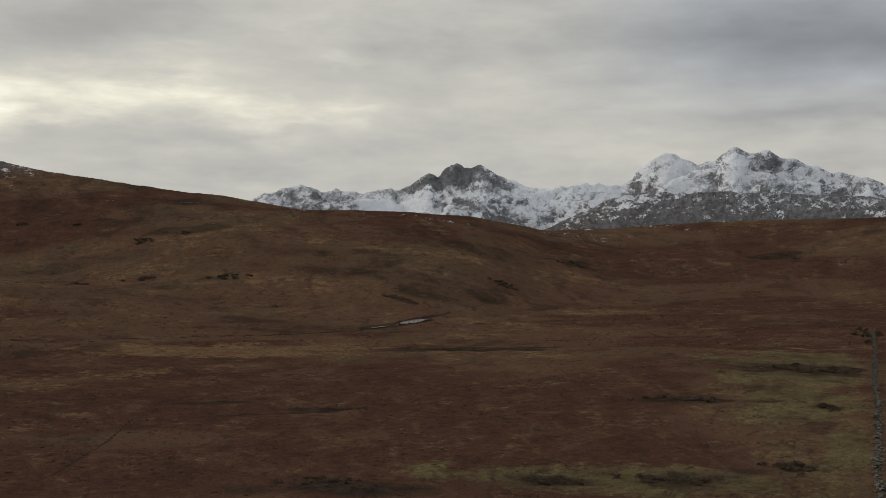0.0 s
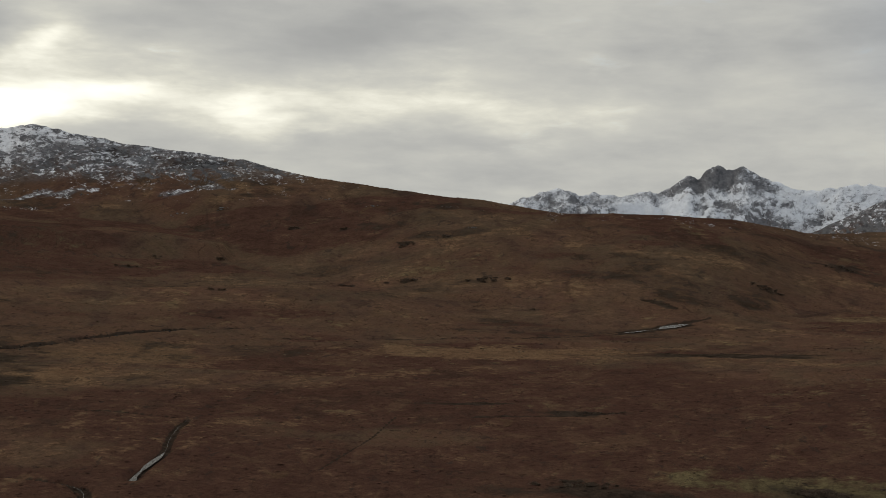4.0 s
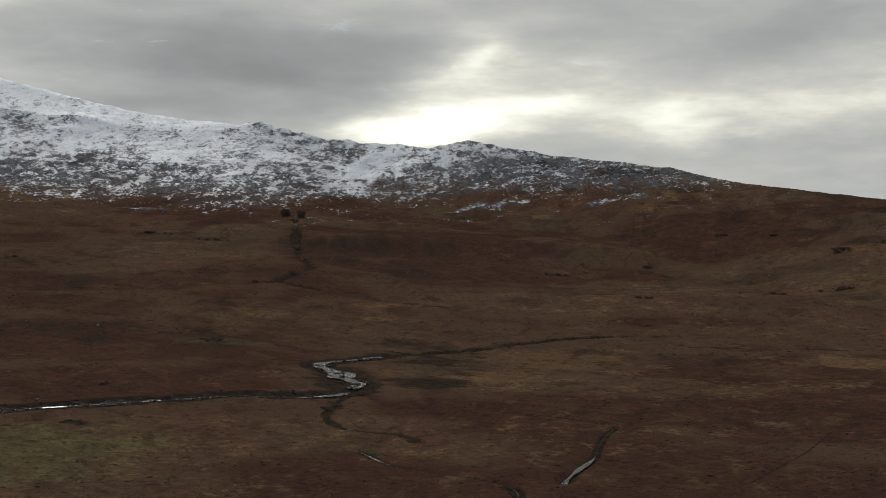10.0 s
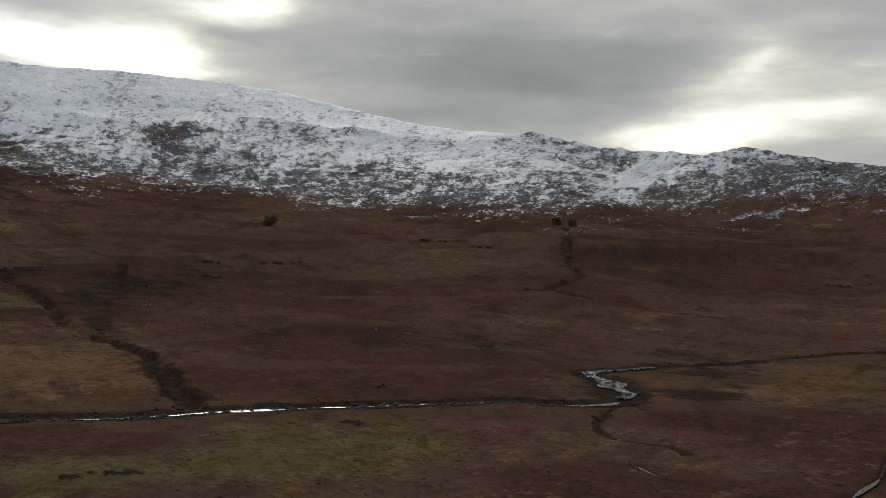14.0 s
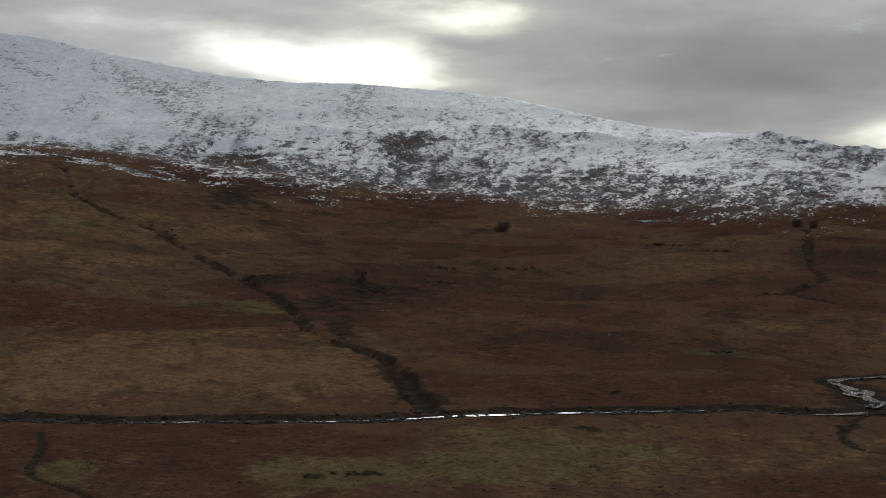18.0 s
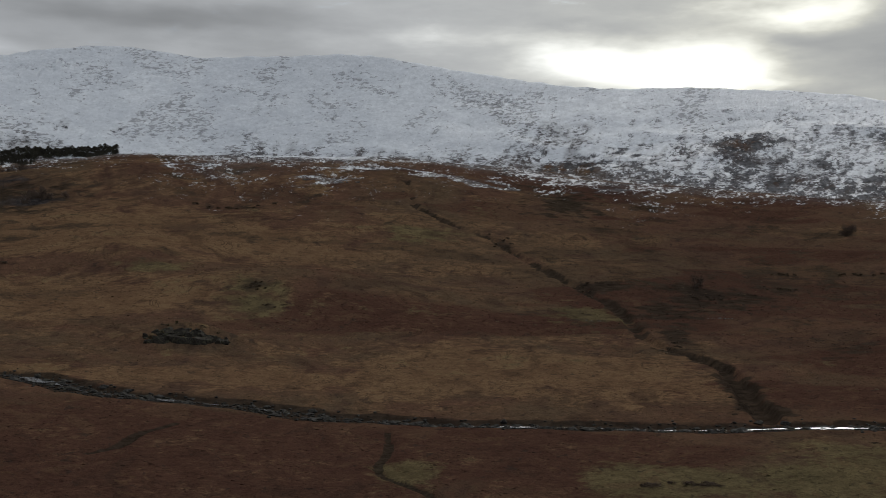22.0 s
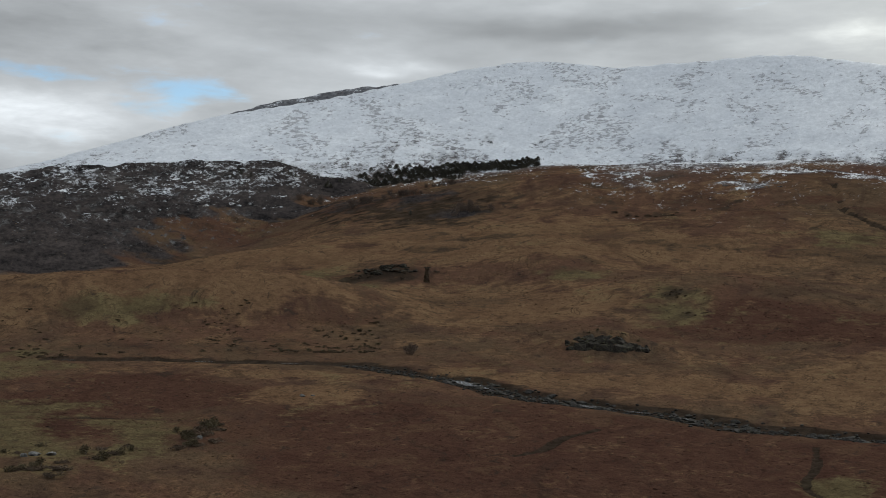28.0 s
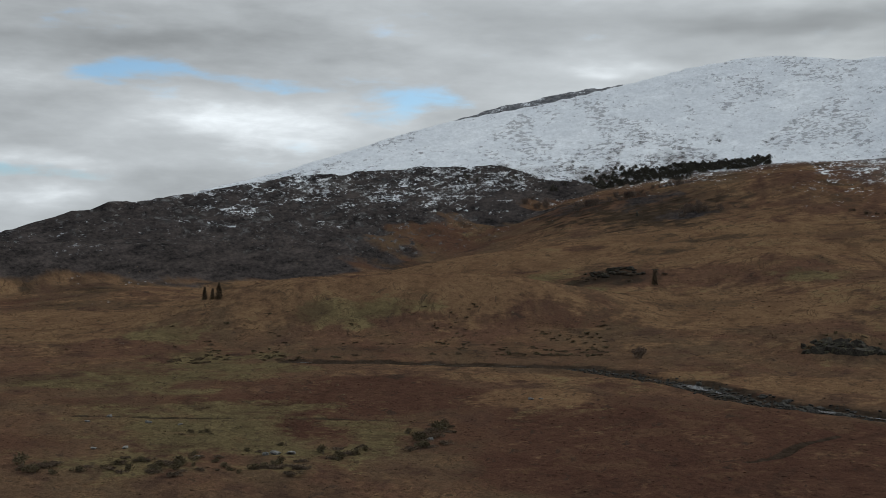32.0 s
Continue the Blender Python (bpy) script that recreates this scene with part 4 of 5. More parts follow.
# ---- water ----
for k, (rows, half, depth, wet, edge) in enumerate(STREAMS):
    if not wet:
        continue
    cx, cy, cz = COURSES[k]
    tx, ty = np.gradient(cx), np.gradient(cy)
    n = np.hypot(tx, ty)
    tx, ty = tx / n, ty / n
    across = np.linspace(-1, 1, 7)
    gap = fbm(np.arange(len(cx)) * 1.0, cx * 0 + k, 9, 3, 501)
    if k == 0:
        run = np.degrees(np.arctan2(-cx, cy))
        gap = gap * 0.3 + fbm(np.arange(len(cx)) * 1.0, cx * 0 + 3.3, 3, 2, 503) * 1.0 - 0.62 + 0.34 * np.exp(-((run - 4.2) / 3.2) ** 2)
    wide = wet * np.clip(0.8 + 1.6 * gap, 0.5 if k == 1 else 0.03, 1.2) if wet > 1 else wet * smooth(gap, -0.25, 0.1) + 0.03
    ripple = fbm(np.arange(len(cx)) * 1.0, cx * 0 + 5, 3, 2, 511) * 0.03
    vs = np.stack([np.stack([cx - ty * wide * a, cy + tx * wide * a, cz - depth + 0.32 + ripple], -1) for a in across], 1).reshape(-1, 3)
    i, j = np.meshgrid(np.arange(len(cx) - 1), np.arange(6), indexing="ij")
    fs = np.stack([i * 7 + j, i * 7 + j + 1, (i + 1) * 7 + j + 1, (i + 1) * 7 + j], -1).reshape(-1, 4)[:, ::-1]
    water = new("stream" if k else "river", mesh_of("water", vs, fs))
    water.data.materials.append(WATER)
    tagged(water, "shallow stream reflecting the grey sky between peaty banks" if k else "stony river reflecting the bright sky on the valley floor", "water", kind="structure")


# ---- things ----
def part(name, me, mat, parent, label=""):
    """One mesh object under a thing or a part."""
    ob = new(name, me)
    if not me.materials:
        me.materials.append(mat)
    ob.parent = parent
    return tagged(ob, label)


def place(turn, dist, sink=0.0, spin=0.0, size=1.0, tall=1.0):
    """A pose on the ground at that heading and distance."""
    x, y = plan(turn, dist)
    z = float(height(x, y)[0])
    return Matrix.Translation((float(x), float(y), z - sink)) @ Matrix.Rotation(spin, 4, "Z") @ Matrix.Diagonal((size, size, size * tall, 1))


def put(ob, m):
    ob.matrix_basis = m
    return ob


def copied(ob, m):
    """A copy with its own size."""
    c = copy_thing(ob, m)
    c.matrix_basis = m
    return c


def tris_mesh(name, verts, faces, smooth_faces=False):
    return mesh_of(name, np.asarray(verts, float), np.asarray(faces), smooth_faces)


def boulder_mesh(name, seed, flat=0.6, rough=0.35, cuts=5, detail=2):
    """A worn boulder: a ball with facets cut off it, roughened and flattened."""
    rng = np.random.default_rng(seed)
    bm = bmesh.new()
    bmesh.ops.create_icosphere(bm, subdivisions=detail, radius=0.5)
    planes = rng.normal(size=(cuts, 3))
    planes /= np.linalg.norm(planes, axis=1)[:, None]
    for v in bm.verts:
        for p in planes:
            d = v.co.dot(Vector(p)) - 0.3
            if d > 0:
                v.co -= Vector(p) * d
        v.co += v.co.normalized() * (noise.noise(v.co * 2.3 + Vector((seed, 0, 0))) * rough * 0.4)
        v.co.z *= flat
        v.co.x *= 1.25
    me = bpy.data.meshes.new(name)
    bm.to_mesh(me)
    bm.free()
    return me


def quads_cloud(centres, size, rng, stretch=1.0, upright=0.0):
    """Small leaf-like quads, each turned its own way."""
    n = len(centres)
    a = rng.normal(size=(n, 3))
    a[:, 2] = a[:, 2] * (1 - upright) + upright * 2
    a /= np.linalg.norm(a, axis=1)[:, None]
    b = np.cross(a, rng.normal(size=(n, 3)))
    b /= np.linalg.norm(b, axis=1)[:, None]
    s = (size * rng.uniform(0.6, 1.3, n))[:, None]
    v = np.stack([centres - a * s * stretch, centres + b * s * 0.6, centres + a * s * stretch, centres - b * s * 0.6], 1).reshape(-1, 3)
    return v, np.arange(n * 4).reshape(-1, 4)


def limb(points, radii, sides=5):
    """A tapered limb along points: vertices and quads."""
    vs, fs = [], []
    for k, (p, r) in enumerate(zip(points, radii)):
        d = Vector(points[min(k + 1, len(points) - 1)]) - Vector(points[max(k - 1, 0)])
        u = d.orthogonal().normalized()
        w2 = d.normalized().cross(u)
        vs += [Vector(p) + (u * math.cos(2 * math.pi * s / sides) + w2 * math.sin(2 * math.pi * s / sides)) * r for s in range(sides)]
        if k:
            fs += [((k - 1) * sides + s, (k - 1) * sides + (s + 1) % sides, k * sides + (s + 1) % sides, k * sides + s) for s in range(sides)]
    return [tuple(v) for v in vs], fs


def joined(pieces):
    vs, fs = [], []
    for v, f in pieces:
        fs += [tuple(i + len(vs) for i in q) for q in f]
        vs += list(v)
    return np.array(vs), np.array(fs)


def shrub(name, label, category, seed, wide, tall, leaves, leaf, mat, blobs=7):
    """A low bush one metre-scale unit at a time: woody stems under an uneven, gappy crown of small leaves."""
    rng = np.random.default_rng(seed)
    root = tagged(new(name), label, category)
    tips = []
    for k in range(blobs):
        a, d = rng.uniform(0, 2 * math.pi), wide * 0.36 * math.sqrt(rng.uniform(0, 1))
        tip = (math.cos(a) * d, math.sin(a) * d, tall * rng.uniform(0.18, 0.66))
        tips.append((tip, rng.uniform(0.55, 1.1)))
    v, f = limb([(0, 0, -0.15), (0.03 * wide, 0.02 * wide, tall * 0.3), tips[0][0]], [0.07, 0.05, 0.02], 5)
    part("stem", tris_mesh("stem", v, f), BARK, root)
    cs = []
    for tip, s in tips:
        n = leaves // blobs
        p = rng.normal(size=(n, 3))
        p /= np.linalg.norm(p, axis=1)[:, None]
        p *= (rng.uniform(0.2, 1, n) ** 0.4)[:, None] * np.array([wide * 0.24, wide * 0.24, tall * 0.36]) * s
        cs.append(p + np.array(tip))
    c = np.concatenate(cs)
    c[:, 2] = np.abs(c[:, 2]) + 0.05
    v, f = quads_cloud(c, leaf, rng)
    part("foliage", tris_mesh("foliage", v, f), mat, root)
    return root


def conifer(seed, tall, wide, label, mat=None):
    rng = np.random.default_rng(seed)
    root = tagged(new("conifer"), label, "tree")
    v, f = limb([(0, 0, -0.4), (0.05, 0, tall * 0.5), (0, 0.05, tall * 0.98)], [0.028 * tall, 0.018 * tall, 0.004 * tall], 7)
    part("trunk", tris_mesh("trunk", v, f), BARK, root)
    cs = []
    z = tall * 0.12
    while z < tall:
        k = 1 - (z / tall)
        reach = wide * 0.5 * (k ** 0.55) + 0.15
        for b in range(9):
            a = rng.uniform(0, 2 * math.pi)
            for s in np.linspace(0.25, 1, 6):
                d = reach * s * rng.uniform(0.75, 1.12)
                cs.append((math.cos(a) * d, math.sin(a) * d, z - d * 0.28 + rng.normal() * 0.12))
        z += tall * 0.045
    v, f = quads_cloud(np.array(cs), 0.035 * tall, rng, 1.5)
    part("crown", tris_mesh("crown", v, f), mat or NEEDLES, root)
    return root


def bare_tree(seed, tall, wide, label, twigs=900, mat=None):
    rng = np.random.default_rng(seed)
    root = tagged(new("bare_tree"), label, "tree")
    v, f = limb([(0, 0, -0.4), (0.1, 0.05, tall * 0.2), (0.0, 0.1, tall * 0.42)], [0.04 * tall, 0.03 * tall, 0.018 * tall], 7)
    part("trunk", tris_mesh("trunk", v, f), BARK, root)
    limbs, ends = [], []
    for k in range(11):
        a, z0 = 2.4 * k + rng.uniform(-0.4, 0.4), tall * rng.uniform(0.08, 0.4)
        d = wide * rng.uniform(0.25, 0.46)
        e = Vector((math.cos(a) * d, math.sin(a) * d, tall * rng.uniform(0.15, 0.85)))
        m = Vector((e.x * 0.45, e.y * 0.45, z0 + (e.z - z0) * 0.42))
        limbs.append(limb([(0, 0, z0), tuple(m), tuple(e)], [0.016 * tall, 0.01 * tall, 0.003 * tall], 5))
        ends += [m.lerp(e, 0.4), e, m.lerp(e, 0.75)]
    for v, f in limbs:
        part("limb", tris_mesh("limb", v, f), BARK, root)
    cs = np.concatenate([np.array(e) + rng.normal(size=(twigs // len(ends), 3)) * np.array([wide * 0.1, wide * 0.1, tall * 0.11]) for e in ends])
    v, f = quads_cloud(cs, 0.026 * tall, rng, 1.9, 0.25)
    v[:, 2] = np.maximum(v[:, 2], tall * 0.08)
    part("crown", tris_mesh("crown", v, f), mat or TWIGS, root)
    return root


rng = np.random.default_rng(5)

# boulders in the river and along its banks
BOULDERS = [boulder_mesh("boulder", 10 + k, 0.5 + 0.06 * k) for k in range(6)]
for me in BOULDERS:
    me.materials.append(RIVER_STONE)
PALE = [boulder_mesh("pale_boulder", 30 + k, 0.55 + 0.05 * k, 0.5, 7) for k in range(4)]
for me in PALE:
    me.materials.append(PALE_STONE)


def beside(course, lo, hi, off):
    """A point of the plan part of the way along a course, off to one side."""
    cx, cy, cz = COURSES[course]
    u = rng.uniform(lo, hi) * (len(cx) - 2)
    i = int(u)
    x, y = cx[i] + (cx[i + 1] - cx[i]) * (u - i), cy[i] + (cy[i + 1] - cy[i]) * (u - i)
    t = Vector((cx[i + 1] - cx[i], cy[i + 1] - cy[i])).normalized()
    return x - t.y * off, y + t.x * off


for k in range(298):
    x, y = beside(0, 0.3, 0.9, rng.uniform(-6, 7) if k % 3 == 0 else rng.normal() * 2.6) if k < 240 else beside(1, 0.02, 0.95, rng.uniform(-3.6, 3.6))
    s = rng.uniform(0.9, 2.6) * (0.8 if k >= 240 else 1)
    ob = new("boulder", BOULDERS[k % 6])
    ob.matrix_basis = Matrix.Translation((x, y, float(height(x, y)[0]) + s * (0.08 if k < 240 else 0.14))) @ Matrix.Rotation(rng.uniform(0, 6.3), 4, "Z") @ Matrix.Diagonal((s, s, s * rng.uniform(0.7, 1.1), 1))
    tagged(ob, "dark wet boulder in the stony river bed" if s < 1.9 else "large dark boulder standing out of the river", "boulder", "boulders in the river")

# smaller stones of the bed, too many to count
vs, fs, count = [], [], 0
base = [(np.array([v.co[:] for v in me.vertices]), np.array([p.vertices[:] for p in me.polygons])) for me in [boulder_mesh("stone", 60 + k, 0.6, 0.4, 5, 1) for k in range(3)]]
for k in range(2600):
    c = 0 if k < 2200 else (1 if k < 2400 else 2)
    x, y = beside(c, 0.2 if c == 0 else 0.0, 1.0, rng.normal() * (3.8 if c == 0 else 3.2))
    v, f = base[k % 3]
    s = rng.uniform(0.35, 1.15)
    a = rng.uniform(0, 6.3)
    r = np.stack([v[:, 0] * math.cos(a) - v[:, 1] * math.sin(a), v[:, 0] * math.sin(a) + v[:, 1] * math.cos(a), v[:, 2]], -1) * s
    vs.append(r + np.array([x, y, 0.0]))
    fs.append(f + count)
    count += len(v)
allv = np.concatenate(vs)
mid_xy = np.array([q.mean(0)[:2] for q in vs])
hz = height(mid_xy[:, 0], mid_xy[:, 1])
allv[:, 2] += np.repeat(hz + 0.12, [len(q) for q in vs])
stones = new("river_stones", mesh_of("river_stones", allv, np.concatenate(fs), False))
stones.data.materials.append(RIVER_STONE)
tagged(stones, "dark cobbles and stones strewn over the river bed", "stones", kind="stuff")

# heather and gorse
HEATHERS = [shrub("heather_clump", "low dark heather clump on the brown moor", "shrub", 70 + k, 2.0, 0.75, 420, 0.085, HEATHER) for k in range(3)]
RUSHES = [shrub("rush_clump", "brown clump of rushes and heather on wet moor", "shrub", 76 + k, 2.0, 0.8, 420, 0.085, RUSH) for k in range(3)]
GORSES = [shrub("gorse_bush", "dark green-brown gorse bush on rough grass", "shrub", 80 + k, 2.0, 1.25, 480, 0.085, GORSE) for k in range(3)]
used = set()


def grow(kinds, turn, dist, wide, tall=1.0):
    src = kinds[rng.integers(len(kinds))]
    m = place(turn, dist, 0.1, rng.uniform(0, 6.3), wide / 2.0, tall)
    if src.name in used:
        return copied(src, m)
    used.add(src.name)
    return put(src, m)


# clumps along the boggy hollow in the east: heading, distance, width
HOLLOW = [(67.7, 215, 4.9), (66.6, 218, 4), (65.4, 216, 3.2), (64.2, 222, 3), (63.2, 216, 3.6), (62.6, 214, 4.4), (61.8, 213, 4.4), (60.9, 216, 3), (59.3, 214, 2.8), (57.6, 213, 3.4), (56.9, 213, 4),
          (56.1, 215, 4.4), (57.7, 232, 2.7), (60.6, 228, 3.1), (54.4, 226, 4.1), (53.6, 232, 4.2), (50.7, 236, 4.3), (50.2, 246, 5), (50.5, 252, 3.4), (49.9, 262, 4.8), (49.6, 270, 3), (60.6, 259, 2.8)]
for turn, dist, wide in HOLLOW:
    for k in range(5):
        tagged(grow(HEATHERS + GORSES, turn + rng.normal() * 0.45, dist + rng.normal() * 3, wide * rng.uniform(0.55, 0.95), 0.8), "dark heather and gorse along a boggy hollow", group="shrubs of the boggy hollow")
# the hillside clumps: heading, distance, spread in degrees and metres, how many, width
for turn, dist, wa, wd, n, wide in HEATHER_NEAR:
    for k in range(n):
        tagged(grow(HEATHERS, turn + rng.normal() * wa * 0.6, dist + rng.normal() * wd * 0.6, wide * rng.uniform(0.6, 1.2)), group="heather on the hillside")
for turn, dist, wa, wd, n, wide in HEATHER_GULLY:
    for k in range(n):
        tagged(grow(HEATHERS, turn + rng.normal() * wa * 0.6, dist + rng.normal() * wd * 0.6, wide * rng.uniform(0.6, 1.2)), group="heather on the hillside")
for turn, dist, wa, wd, n, wide in RUSH_BEDS:
    for k in range(n):
        tagged(grow(RUSHES, turn + rng.normal() * wa * 0.6, dist + rng.normal() * wd * 0.6, wide * rng.uniform(0.6, 1.2)), group="heather on the hillside")
# the mound's foot
spots = [(rng.uniform(42, 62), rng.uniform(0, 1) ** 1.6) for k in range(900)]
spots = [(a, 458 + b * 135 - 1.2 * abs(a - 50)) for a, b in spots if fbm(np.array([a * 9.0]), np.array([b * 30.0]), 9, 3, 97)[0] > -0.02 + 0.3 * b]
for turn, dist in spots[:300]:
    tagged(grow(RUSHES + GORSES[:1], turn, dist, rng.uniform(1.2, 4.2) * rng.uniform(0.6, 1), 0.62), "dark scrubby clump at the foot of a grassy mound", group="heather on the mound")
# the round bush by the river
bush = shrub("willow_bush", "round bare brown willow bush standing beside the river", "bush", 91, 6.6, 4.6, 1500, 0.2, TWIGS, 11)
put(bush, place(40.6, 443, 0.1))

# trees
spruce = conifer(101, 9.5, 8.0, "dark green spruce in a hillside plantation")
spruce_b = conifer(102, 8.4, 8.6, "dark green spruce in a hillside plantation")
put(spruce, place(43.0, 2330, 0.5))
put(spruce_b, place(41.5, 2360, 0.5))
for k in range(255):
    u = (k + rng.uniform(0, 1)) / 255
    turn = 43.2 - 8.3 * u
    dist = 2330 + 226 * u + (k % 2) * 34 - 17 + rng.normal() * 9 + (rng.uniform(-150, 10) * (0.55 - u) / 0.55 if u < 0.55 else 0)
    tagged(copied((spruce, spruce_b)[k % 2], place(turn, dist, 0.5, rng.uniform(0, 6.3), rng.uniform(1.6, 2.0), rng.uniform(0.48, 0.58))), group="plantation on the hillside")
for turn, dist, n, wa, wd in [(44.6, 1945, 6, 0.45, 12), (38.9, 2025, 9, 0.7, 14), (46.5, 1900, 3, 0.5, 10), (40.8, 1426, 1, 0, 0), (48.5, 1860, 4, 0.6, 14), (36.2, 2050, 3, 0.4, 10)]:
    for k in range(n):
        s = {832: 0.75, 612: 1.0, 1426: 0.6}.get(dist, rng.uniform(0.6, 1.0))
        tagged(copied((spruce, spruce_b)[k % 2], place(turn + rng.normal() * wa * 0.6, dist + rng.normal() * wd, 0.4, rng.uniform(0, 6.3), s)), "dark conifer standing alone on the open moor" if n < 4 else "dark conifer in a small hillside clump", group="scattered conifers")
birch = bare_tree(111, 9.0, 7.5, "leafless birch with a fine grey-brown crown of twigs")
birch_b = bare_tree(112, 8.0, 8.0, "leafless birch with a fine grey-brown crown of twigs")
put(birch, place(-11.1, 1345, 0.8))
put(birch_b, place(-11.8, 1340, 0.8))
larch = conifer(103, 10.5, 4.8, "tall narrow brown larch standing on the shoulder of a grassy mound", RUSH)
put(larch, place(60.5, 625, 0.3, 0, 0.62))
tagged(copied(larch, place(60.15, 620, 0.3, 2, 0.55)), group="larches on the mound")
tagged(copied(larch, place(59.86, 616, 0.3, 4, 0.8)), group="larches on the mound")
tagged(larch, group="larches on the mound")
tagged(copied(larch, place(40.0, 832, 0.3, 1, 1.0)), "narrow dark conifer standing alone by a heathery crag")
for turn, dist, n, wa, wd in [(-11.1, 1345, 3, 0.2, 8), (-11.8, 1340, 3, 0.2, 8), (8.55, 799, 1, 0, 0), (41.0, 1640, 12, 0.6, 30), (38.1, 1410, 14, 0.75, 26), (42.8, 1600, 12, 0.7, 30), (45.5, 1780, 8, 0.7, 30), (39.6, 1700, 6, 0.5, 20)]:
    for k in range(n):
        tagged(copied((birch, birch_b)[k % 2], place(turn + rng.normal() * wa * 0.6, dist + rng.normal() * wd * 0.6, 0.8, rng.uniform(0, 6.3), rng.uniform(0.8, 1.35))), group="bare trees on the slope")


lone = bare_tree(113, 15.0, 17.0, "broad dark leafless tree standing alone on the moor", 2600, TWIGS)
put(lone, place(2.08, 1291, 2.6, 0.0, 0.9, 1.1))


# rocks
def outcrop(name, label, turn, dist, wide, tall, n, seed, mat, flat=0.7, deep=2.2, sit=0.05):
    """A broken face of rock: tilted slabs set into the slope, each a part."""
    r2 = np.random.default_rng(seed)
    x, y = plan(turn, dist)
    root = tagged(new(name), label, "rock")
    root.matrix_basis = Matrix.Translation((float(x), float(y), float(height(x, y)[0])))
    a = radians(turn)
    across, away = Vector((-math.cos(a), -math.sin(a), 0)), Vector((-math.sin(a), math.cos(a), 0))
    shapes = [boulder_mesh("slab", seed + k, flat, 0.55, 8) for k in range(5)]
    for me in shapes:
        me.materials.append(mat)
    for k in range(n):
        u, v = r2.uniform(-1, 1), r2.uniform(0, 1)
        p = across * (u * wide * 0.5) + away * (v * tall * deep)
        px, py = float(x) + p.x, float(y) + p.y
        s = tall * r2.uniform(0.4, 0.85) * (1 - 0.55 * abs(u) ** 2)
        gz = float(height(px, py)[0]) - root.matrix_basis.translation.z
        ob = part("rock_slab", shapes[k % 5], mat, root)
        ob.matrix_basis = (Matrix.Translation((p.x, p.y, gz + s * sit)) @ Matrix.Rotation(a + r2.normal() * 0.5, 4, "Z") @ Matrix.Rotation(r2.normal() * 0.25, 4, "X")
                           @ Matrix.Diagonal((s * r2.uniform(0.9, 1.7), s, s * r2.uniform(0.8, 1.5), 1)))
    return root


outcrop("quarried_outcrop", "dark broken rock face in a grassy bank", 31.7, 444, 28, 9.0, 34, 201, CRAG_STONE, 1.2, 0.9, -0.3)
for k in range(16):
    tagged(grow(HEATHERS + GORSES, 31.7 + rng.normal() * 1.3, 452 + rng.normal() * 5, rng.uniform(1.6, 3.6), 0.7), "dark heather clump on the brow of a rock face", group="heather over the rock face")
outcrop("heathery_crag", "low heathery crag of dark banded rock", 41.6, 870, 52, 6.5, 44, 221, CRAG_STONE, 0.6, 2.6, 0.0)
for k, (turn, dist, wide, tall, n) in enumerate([(-5.77, 1468, 24, 8, 4), (-4.65, 1474, 20, 6, 4), (-34.5, 1345, 14, 3.5, 6), (-39.1, 1171, 10, 3, 5), (-38.2, 1318, 22, 3, 6), (-32.4, 1414, 14, 3, 6),
                                                 (-27.8, 1381, 18, 4, 7), (-25.8, 1387, 18, 4, 6), (-25.1, 1495, 36, 4, 9), (-22, 1531, 38, 4, 9), (-19.7, 1585, 22, 4, 6), (7.4, 640, 16, 1.3, 14),
                                                 (13.2, 600, 10, 1.2, 8), (18.0, 1561, 30, 5, 8), (26.3, 1492, 34, 5, 8), (24.7, 1474, 44, 5, 10)]):
    outcrop("pale_outcrop", "pale lichen-grey rocks breaking out of the moor", turn, dist, wide, tall, n, 240 + k * 7, PALE_STONE, 0.5)
for k, (turn, dist, s) in enumerate([(57.2, 229, 2.2), (56.6, 230, 1.8), (57.7, 227, 1.5), (63.9, 238, 1.3), (65.2, 239, 1.2), (60.8, 226, 1.5), (50.2, 247, 1.5), (45.6, 318, 1.6), (45.1, 320, 1.1), (-58, 178, 1.6),
                                     (64.6, 290, 1.4), (62.9, 278, 1.5), (65.5, 282, 1.2), (61.5, 275, 1.1), (-2.9, 560, 1.6), (3.0, 300, 1.3), (-0.4, 318, 1.1), (-14.2, 258, 1.0)]):
    ob = new("pale_boulder", PALE[k % 4])
    put(ob, place(turn, dist, -0.12 * s, k * 1.7, s))
    tagged(ob, "pale grey lichened boulder lying on rough grass", "boulder", "pale boulders on the moor")


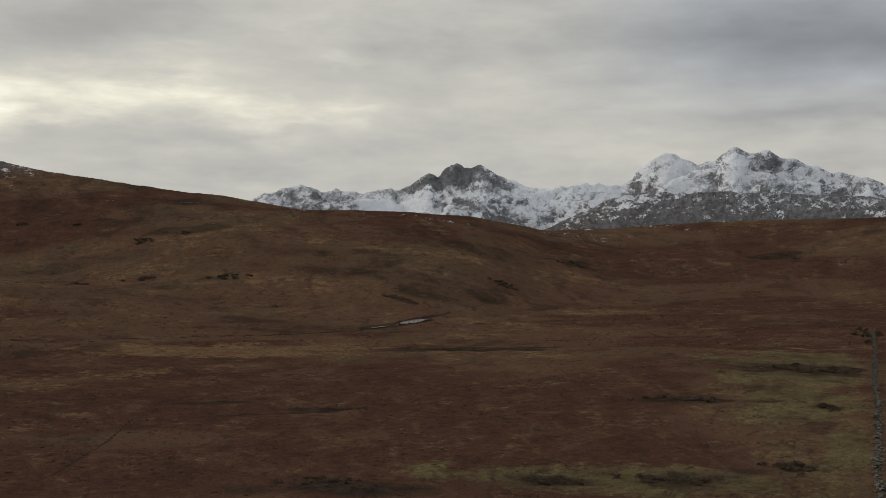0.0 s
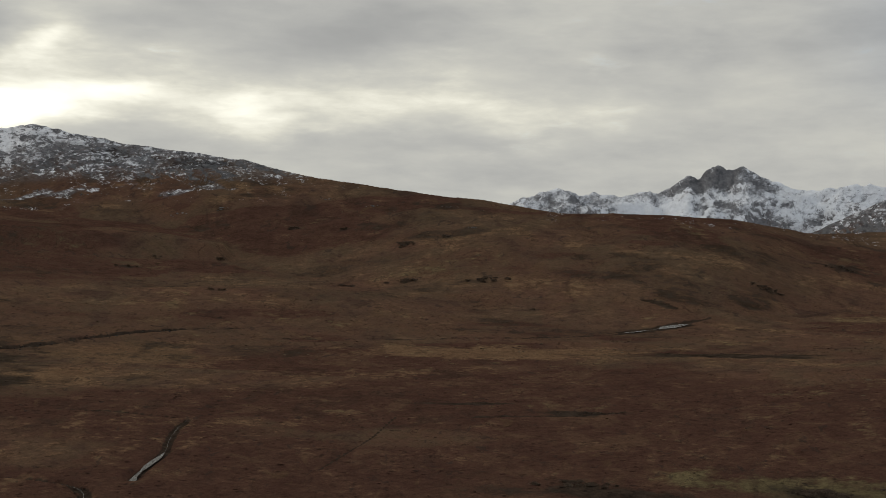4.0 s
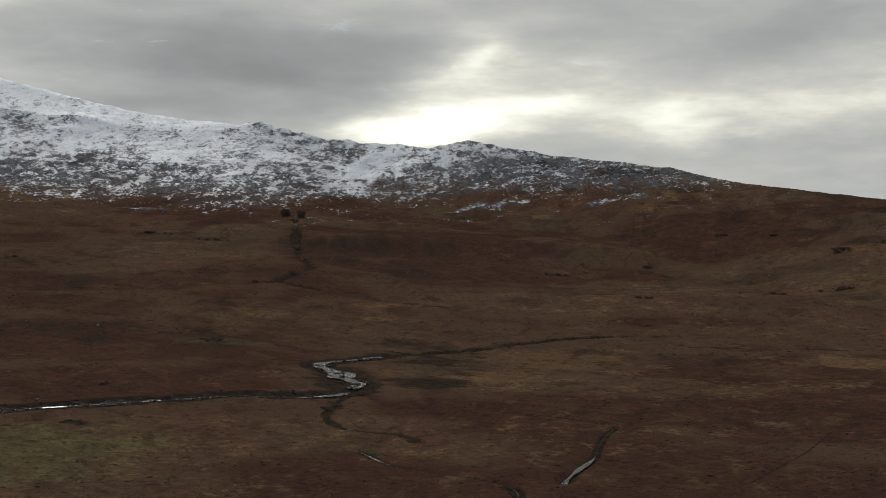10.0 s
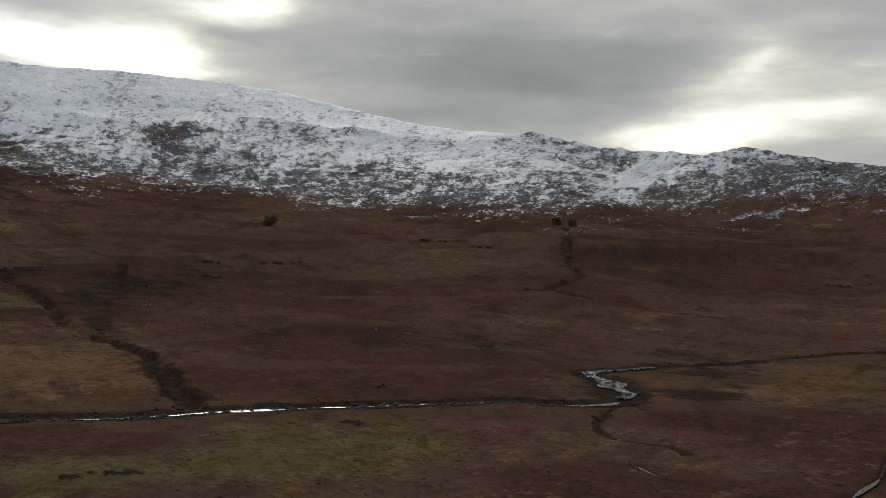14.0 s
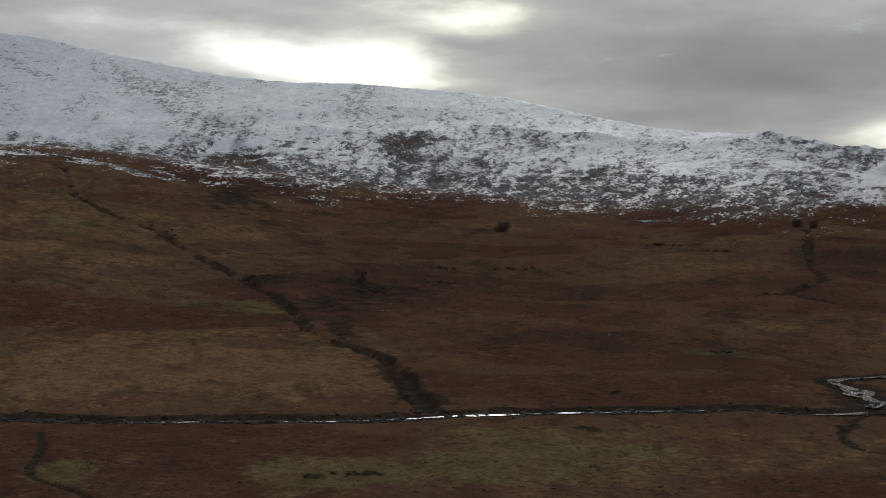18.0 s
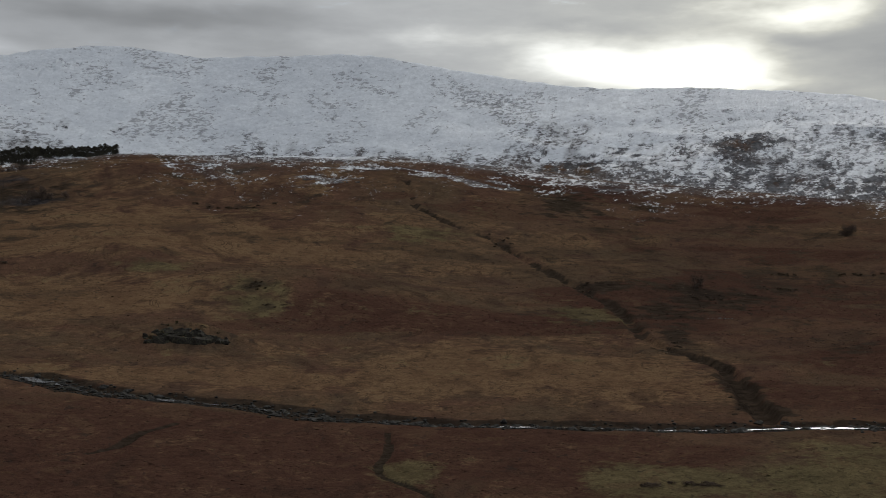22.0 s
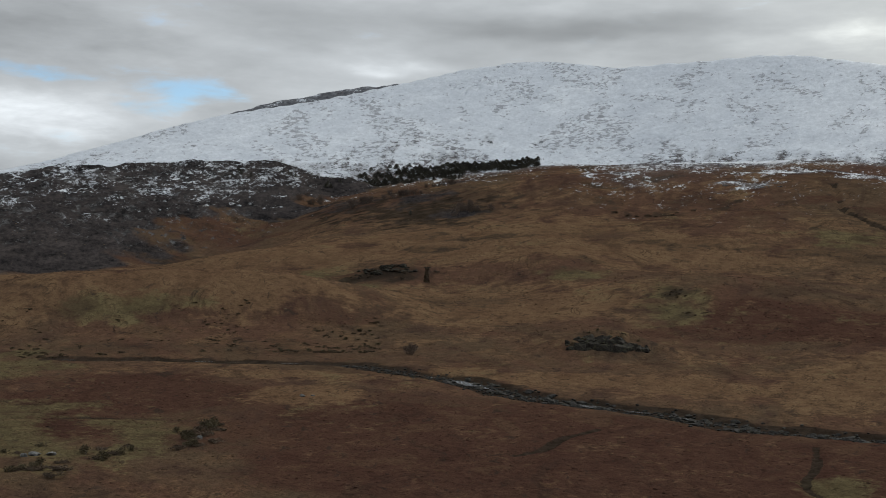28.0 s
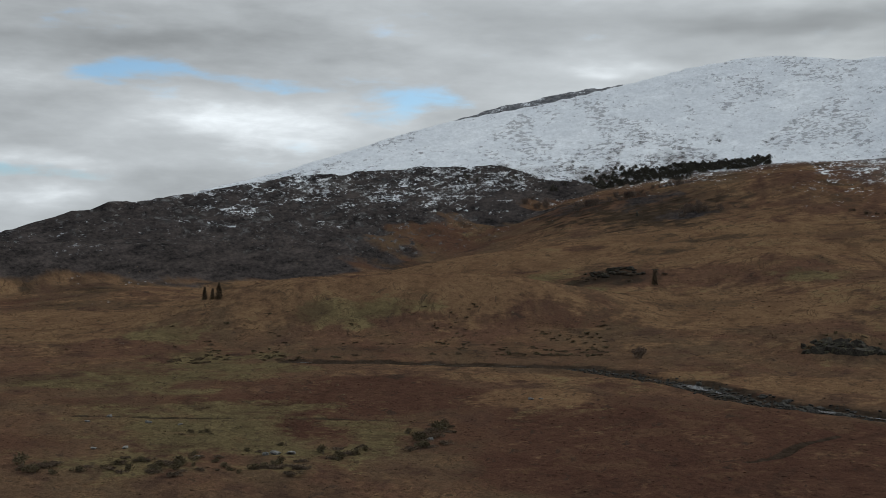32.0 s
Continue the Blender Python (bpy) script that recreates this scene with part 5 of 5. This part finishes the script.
# the dry-stone wall that runs up the western edge of the rough pasture
wall = tagged(new("dry_stone_wall"), "old grey dry-stone wall running across rough pasture", "wall")
WALL = [(-69.02, 182), (-68.98, 234), (-68.9, 320), (-68.85, 506), (-68.8, 640)]
wx, wy = smooth_line(WALL, 0.6, 0.8, 91)
wz = height(wx, wy)
shapes = [boulder_mesh("wall_stone", 400 + k, 0.6, 0.3, 9, 1) for k in range(4)]
for me in shapes:
    me.materials.append(WALL_STONE)
base = [(np.array([v.co[:] for v in me.vertices]), np.array([p.vertices[:] for p in me.polygons])) for me in shapes]
vs, fs, count, made = [], [], 0, 0
for i in range(len(wx)):
    ruined = int(rng.integers(0, 4)) if fbm(wx[i:i + 1], wy[i:i + 1], 14, 2, 95)[0] < 0.25 else 4
    for course in range(ruined):
        s = rng.uniform(0.45, 0.85)
        p = np.array([wx[i] + rng.normal() * 0.4, wy[i] + rng.normal() * 0.3, wz[i] + 0.12 + course * 0.3])
        if made < 280:
            ob = part("wall_stone", shapes[made % 4], WALL_STONE, wall)
            ob.matrix_basis = Matrix.Translation(p) @ Matrix.Rotation(rng.uniform(0, 6.3), 4, "Z") @ Matrix.Diagonal((s * 1.2, s * 1.2, s, 1))
            made += 1
        else:
            v, f = base[(i + course) % 4]
            vs.append(v * s * 1.2 + p)
            fs.append(f + count)
            count += len(v)
far_stones = part("far_wall_stones", mesh_of("far_wall_stones", np.concatenate(vs), np.concatenate(fs), False), WALL_STONE, wall)
tagged(far_stones, kind="stuff")
far_stones.data.materials.clear()
far_stones.data.materials.append(WALL_STONE)
for k in range(9):
    tagged(grow(GORSES, -68.4 + rng.normal() * 0.5, 590 + rng.normal() * 25, rng.uniform(3, 7), 0.8), "tall dark thicket beside an old wall", group="thicket by the wall")

# rough grass: tussocks of the nearer floor, and low heather strewn over the moor
def strewn(name, label, n, lo, hi, sizes, blades, seed, cover=None, mat=None, flat=0.2):
    r2 = np.random.default_rng(seed)
    turn = r2.uniform(-73, 73, n)
    dist = np.sqrt(r2.uniform(lo * lo, hi * hi, n))
    x, y = plan(turn, dist)
    z = height(x, y)
    peat = carved(x, y, z.copy())[1]
    keep = peat < 0.75
    if cover == "patchy":
        keep &= fbm(x, y, 60, 4, 601) > 0.08
    x, y, z, peat = x[keep], y[keep], z[keep], peat[keep]
    n = len(x)
    s = r2.uniform(*sizes, n)
    a = np.arange(blades) * (6.2832 / blades) + r2.uniform(0, 6.3, (n, 1)) + r2.normal(size=(n, blades)) * 0.2
    out = r2.uniform(0.7, 1.5, (n, blades)) * s[:, None]
    lean = r2.normal(size=(n, 2)) * 0.3 * s[:, None]
    cx, cy, cz = [np.repeat(q[:, None], blades, 1) for q in (x, y, z)]
    rim = np.stack([cx + np.cos(a) * out, cy + np.sin(a) * out, cz - 0.12 - 0.12 * out], -1)
    brow = np.stack([cx + np.cos(a + 0.3) * out * 0.6, cy + np.sin(a + 0.3) * out * 0.6, cz + flat * r2.uniform(0.25, 0.6, (n, blades)) * s[:, None]], -1)
    tip = np.stack([x + lean[:, 0], y + lean[:, 1], z + flat * r2.uniform(0.55, 1.0, n) * s], -1)[:, None, :]
    v = np.concatenate([rim, brow, tip], 1)
    per = 2 * blades + 1
    f = []
    for k in range(blades):
        k2 = (k + 1) % blades
        f += [(k, k2, blades + k), (k2, blades + k2, blades + k), (blades + k, blades + k2, 2 * blades)]
    f = (np.array(f)[None] + (np.arange(n) * per)[:, None, None]).reshape(-1, 3)
    v = v.reshape(-1, 3)
    ob = new(name, mesh_of(name, v, f, True))
    if mat is None:
        laid = covers(x, y, z, peat)
        laid["tone"] = r2.uniform(0.6, 1.3, n)
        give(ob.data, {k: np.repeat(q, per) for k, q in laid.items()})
    ob.data.materials.append(mat or MOOR_COVER)
    return tagged(ob, label, "grass" if mat is None else "heather", kind="stuff")


strewn("rough_grass", "brown winter tussock grass over the valley floor", 46000, 160, 560, (0.25, 0.75), 3, 701, flat=0.34)
strewn("hill_grass", "taller dead grass and bracken on the lower slopes", 36000, 520, 1350, (0.5, 1.4), 3, 702, flat=0.45)
strewn("strewn_heather", "brown sprigs of heather strewn over the moor", 7000, 330, 1500, (0.4, 1.0), 4, 703, "patchy", RUSH, 0.5)
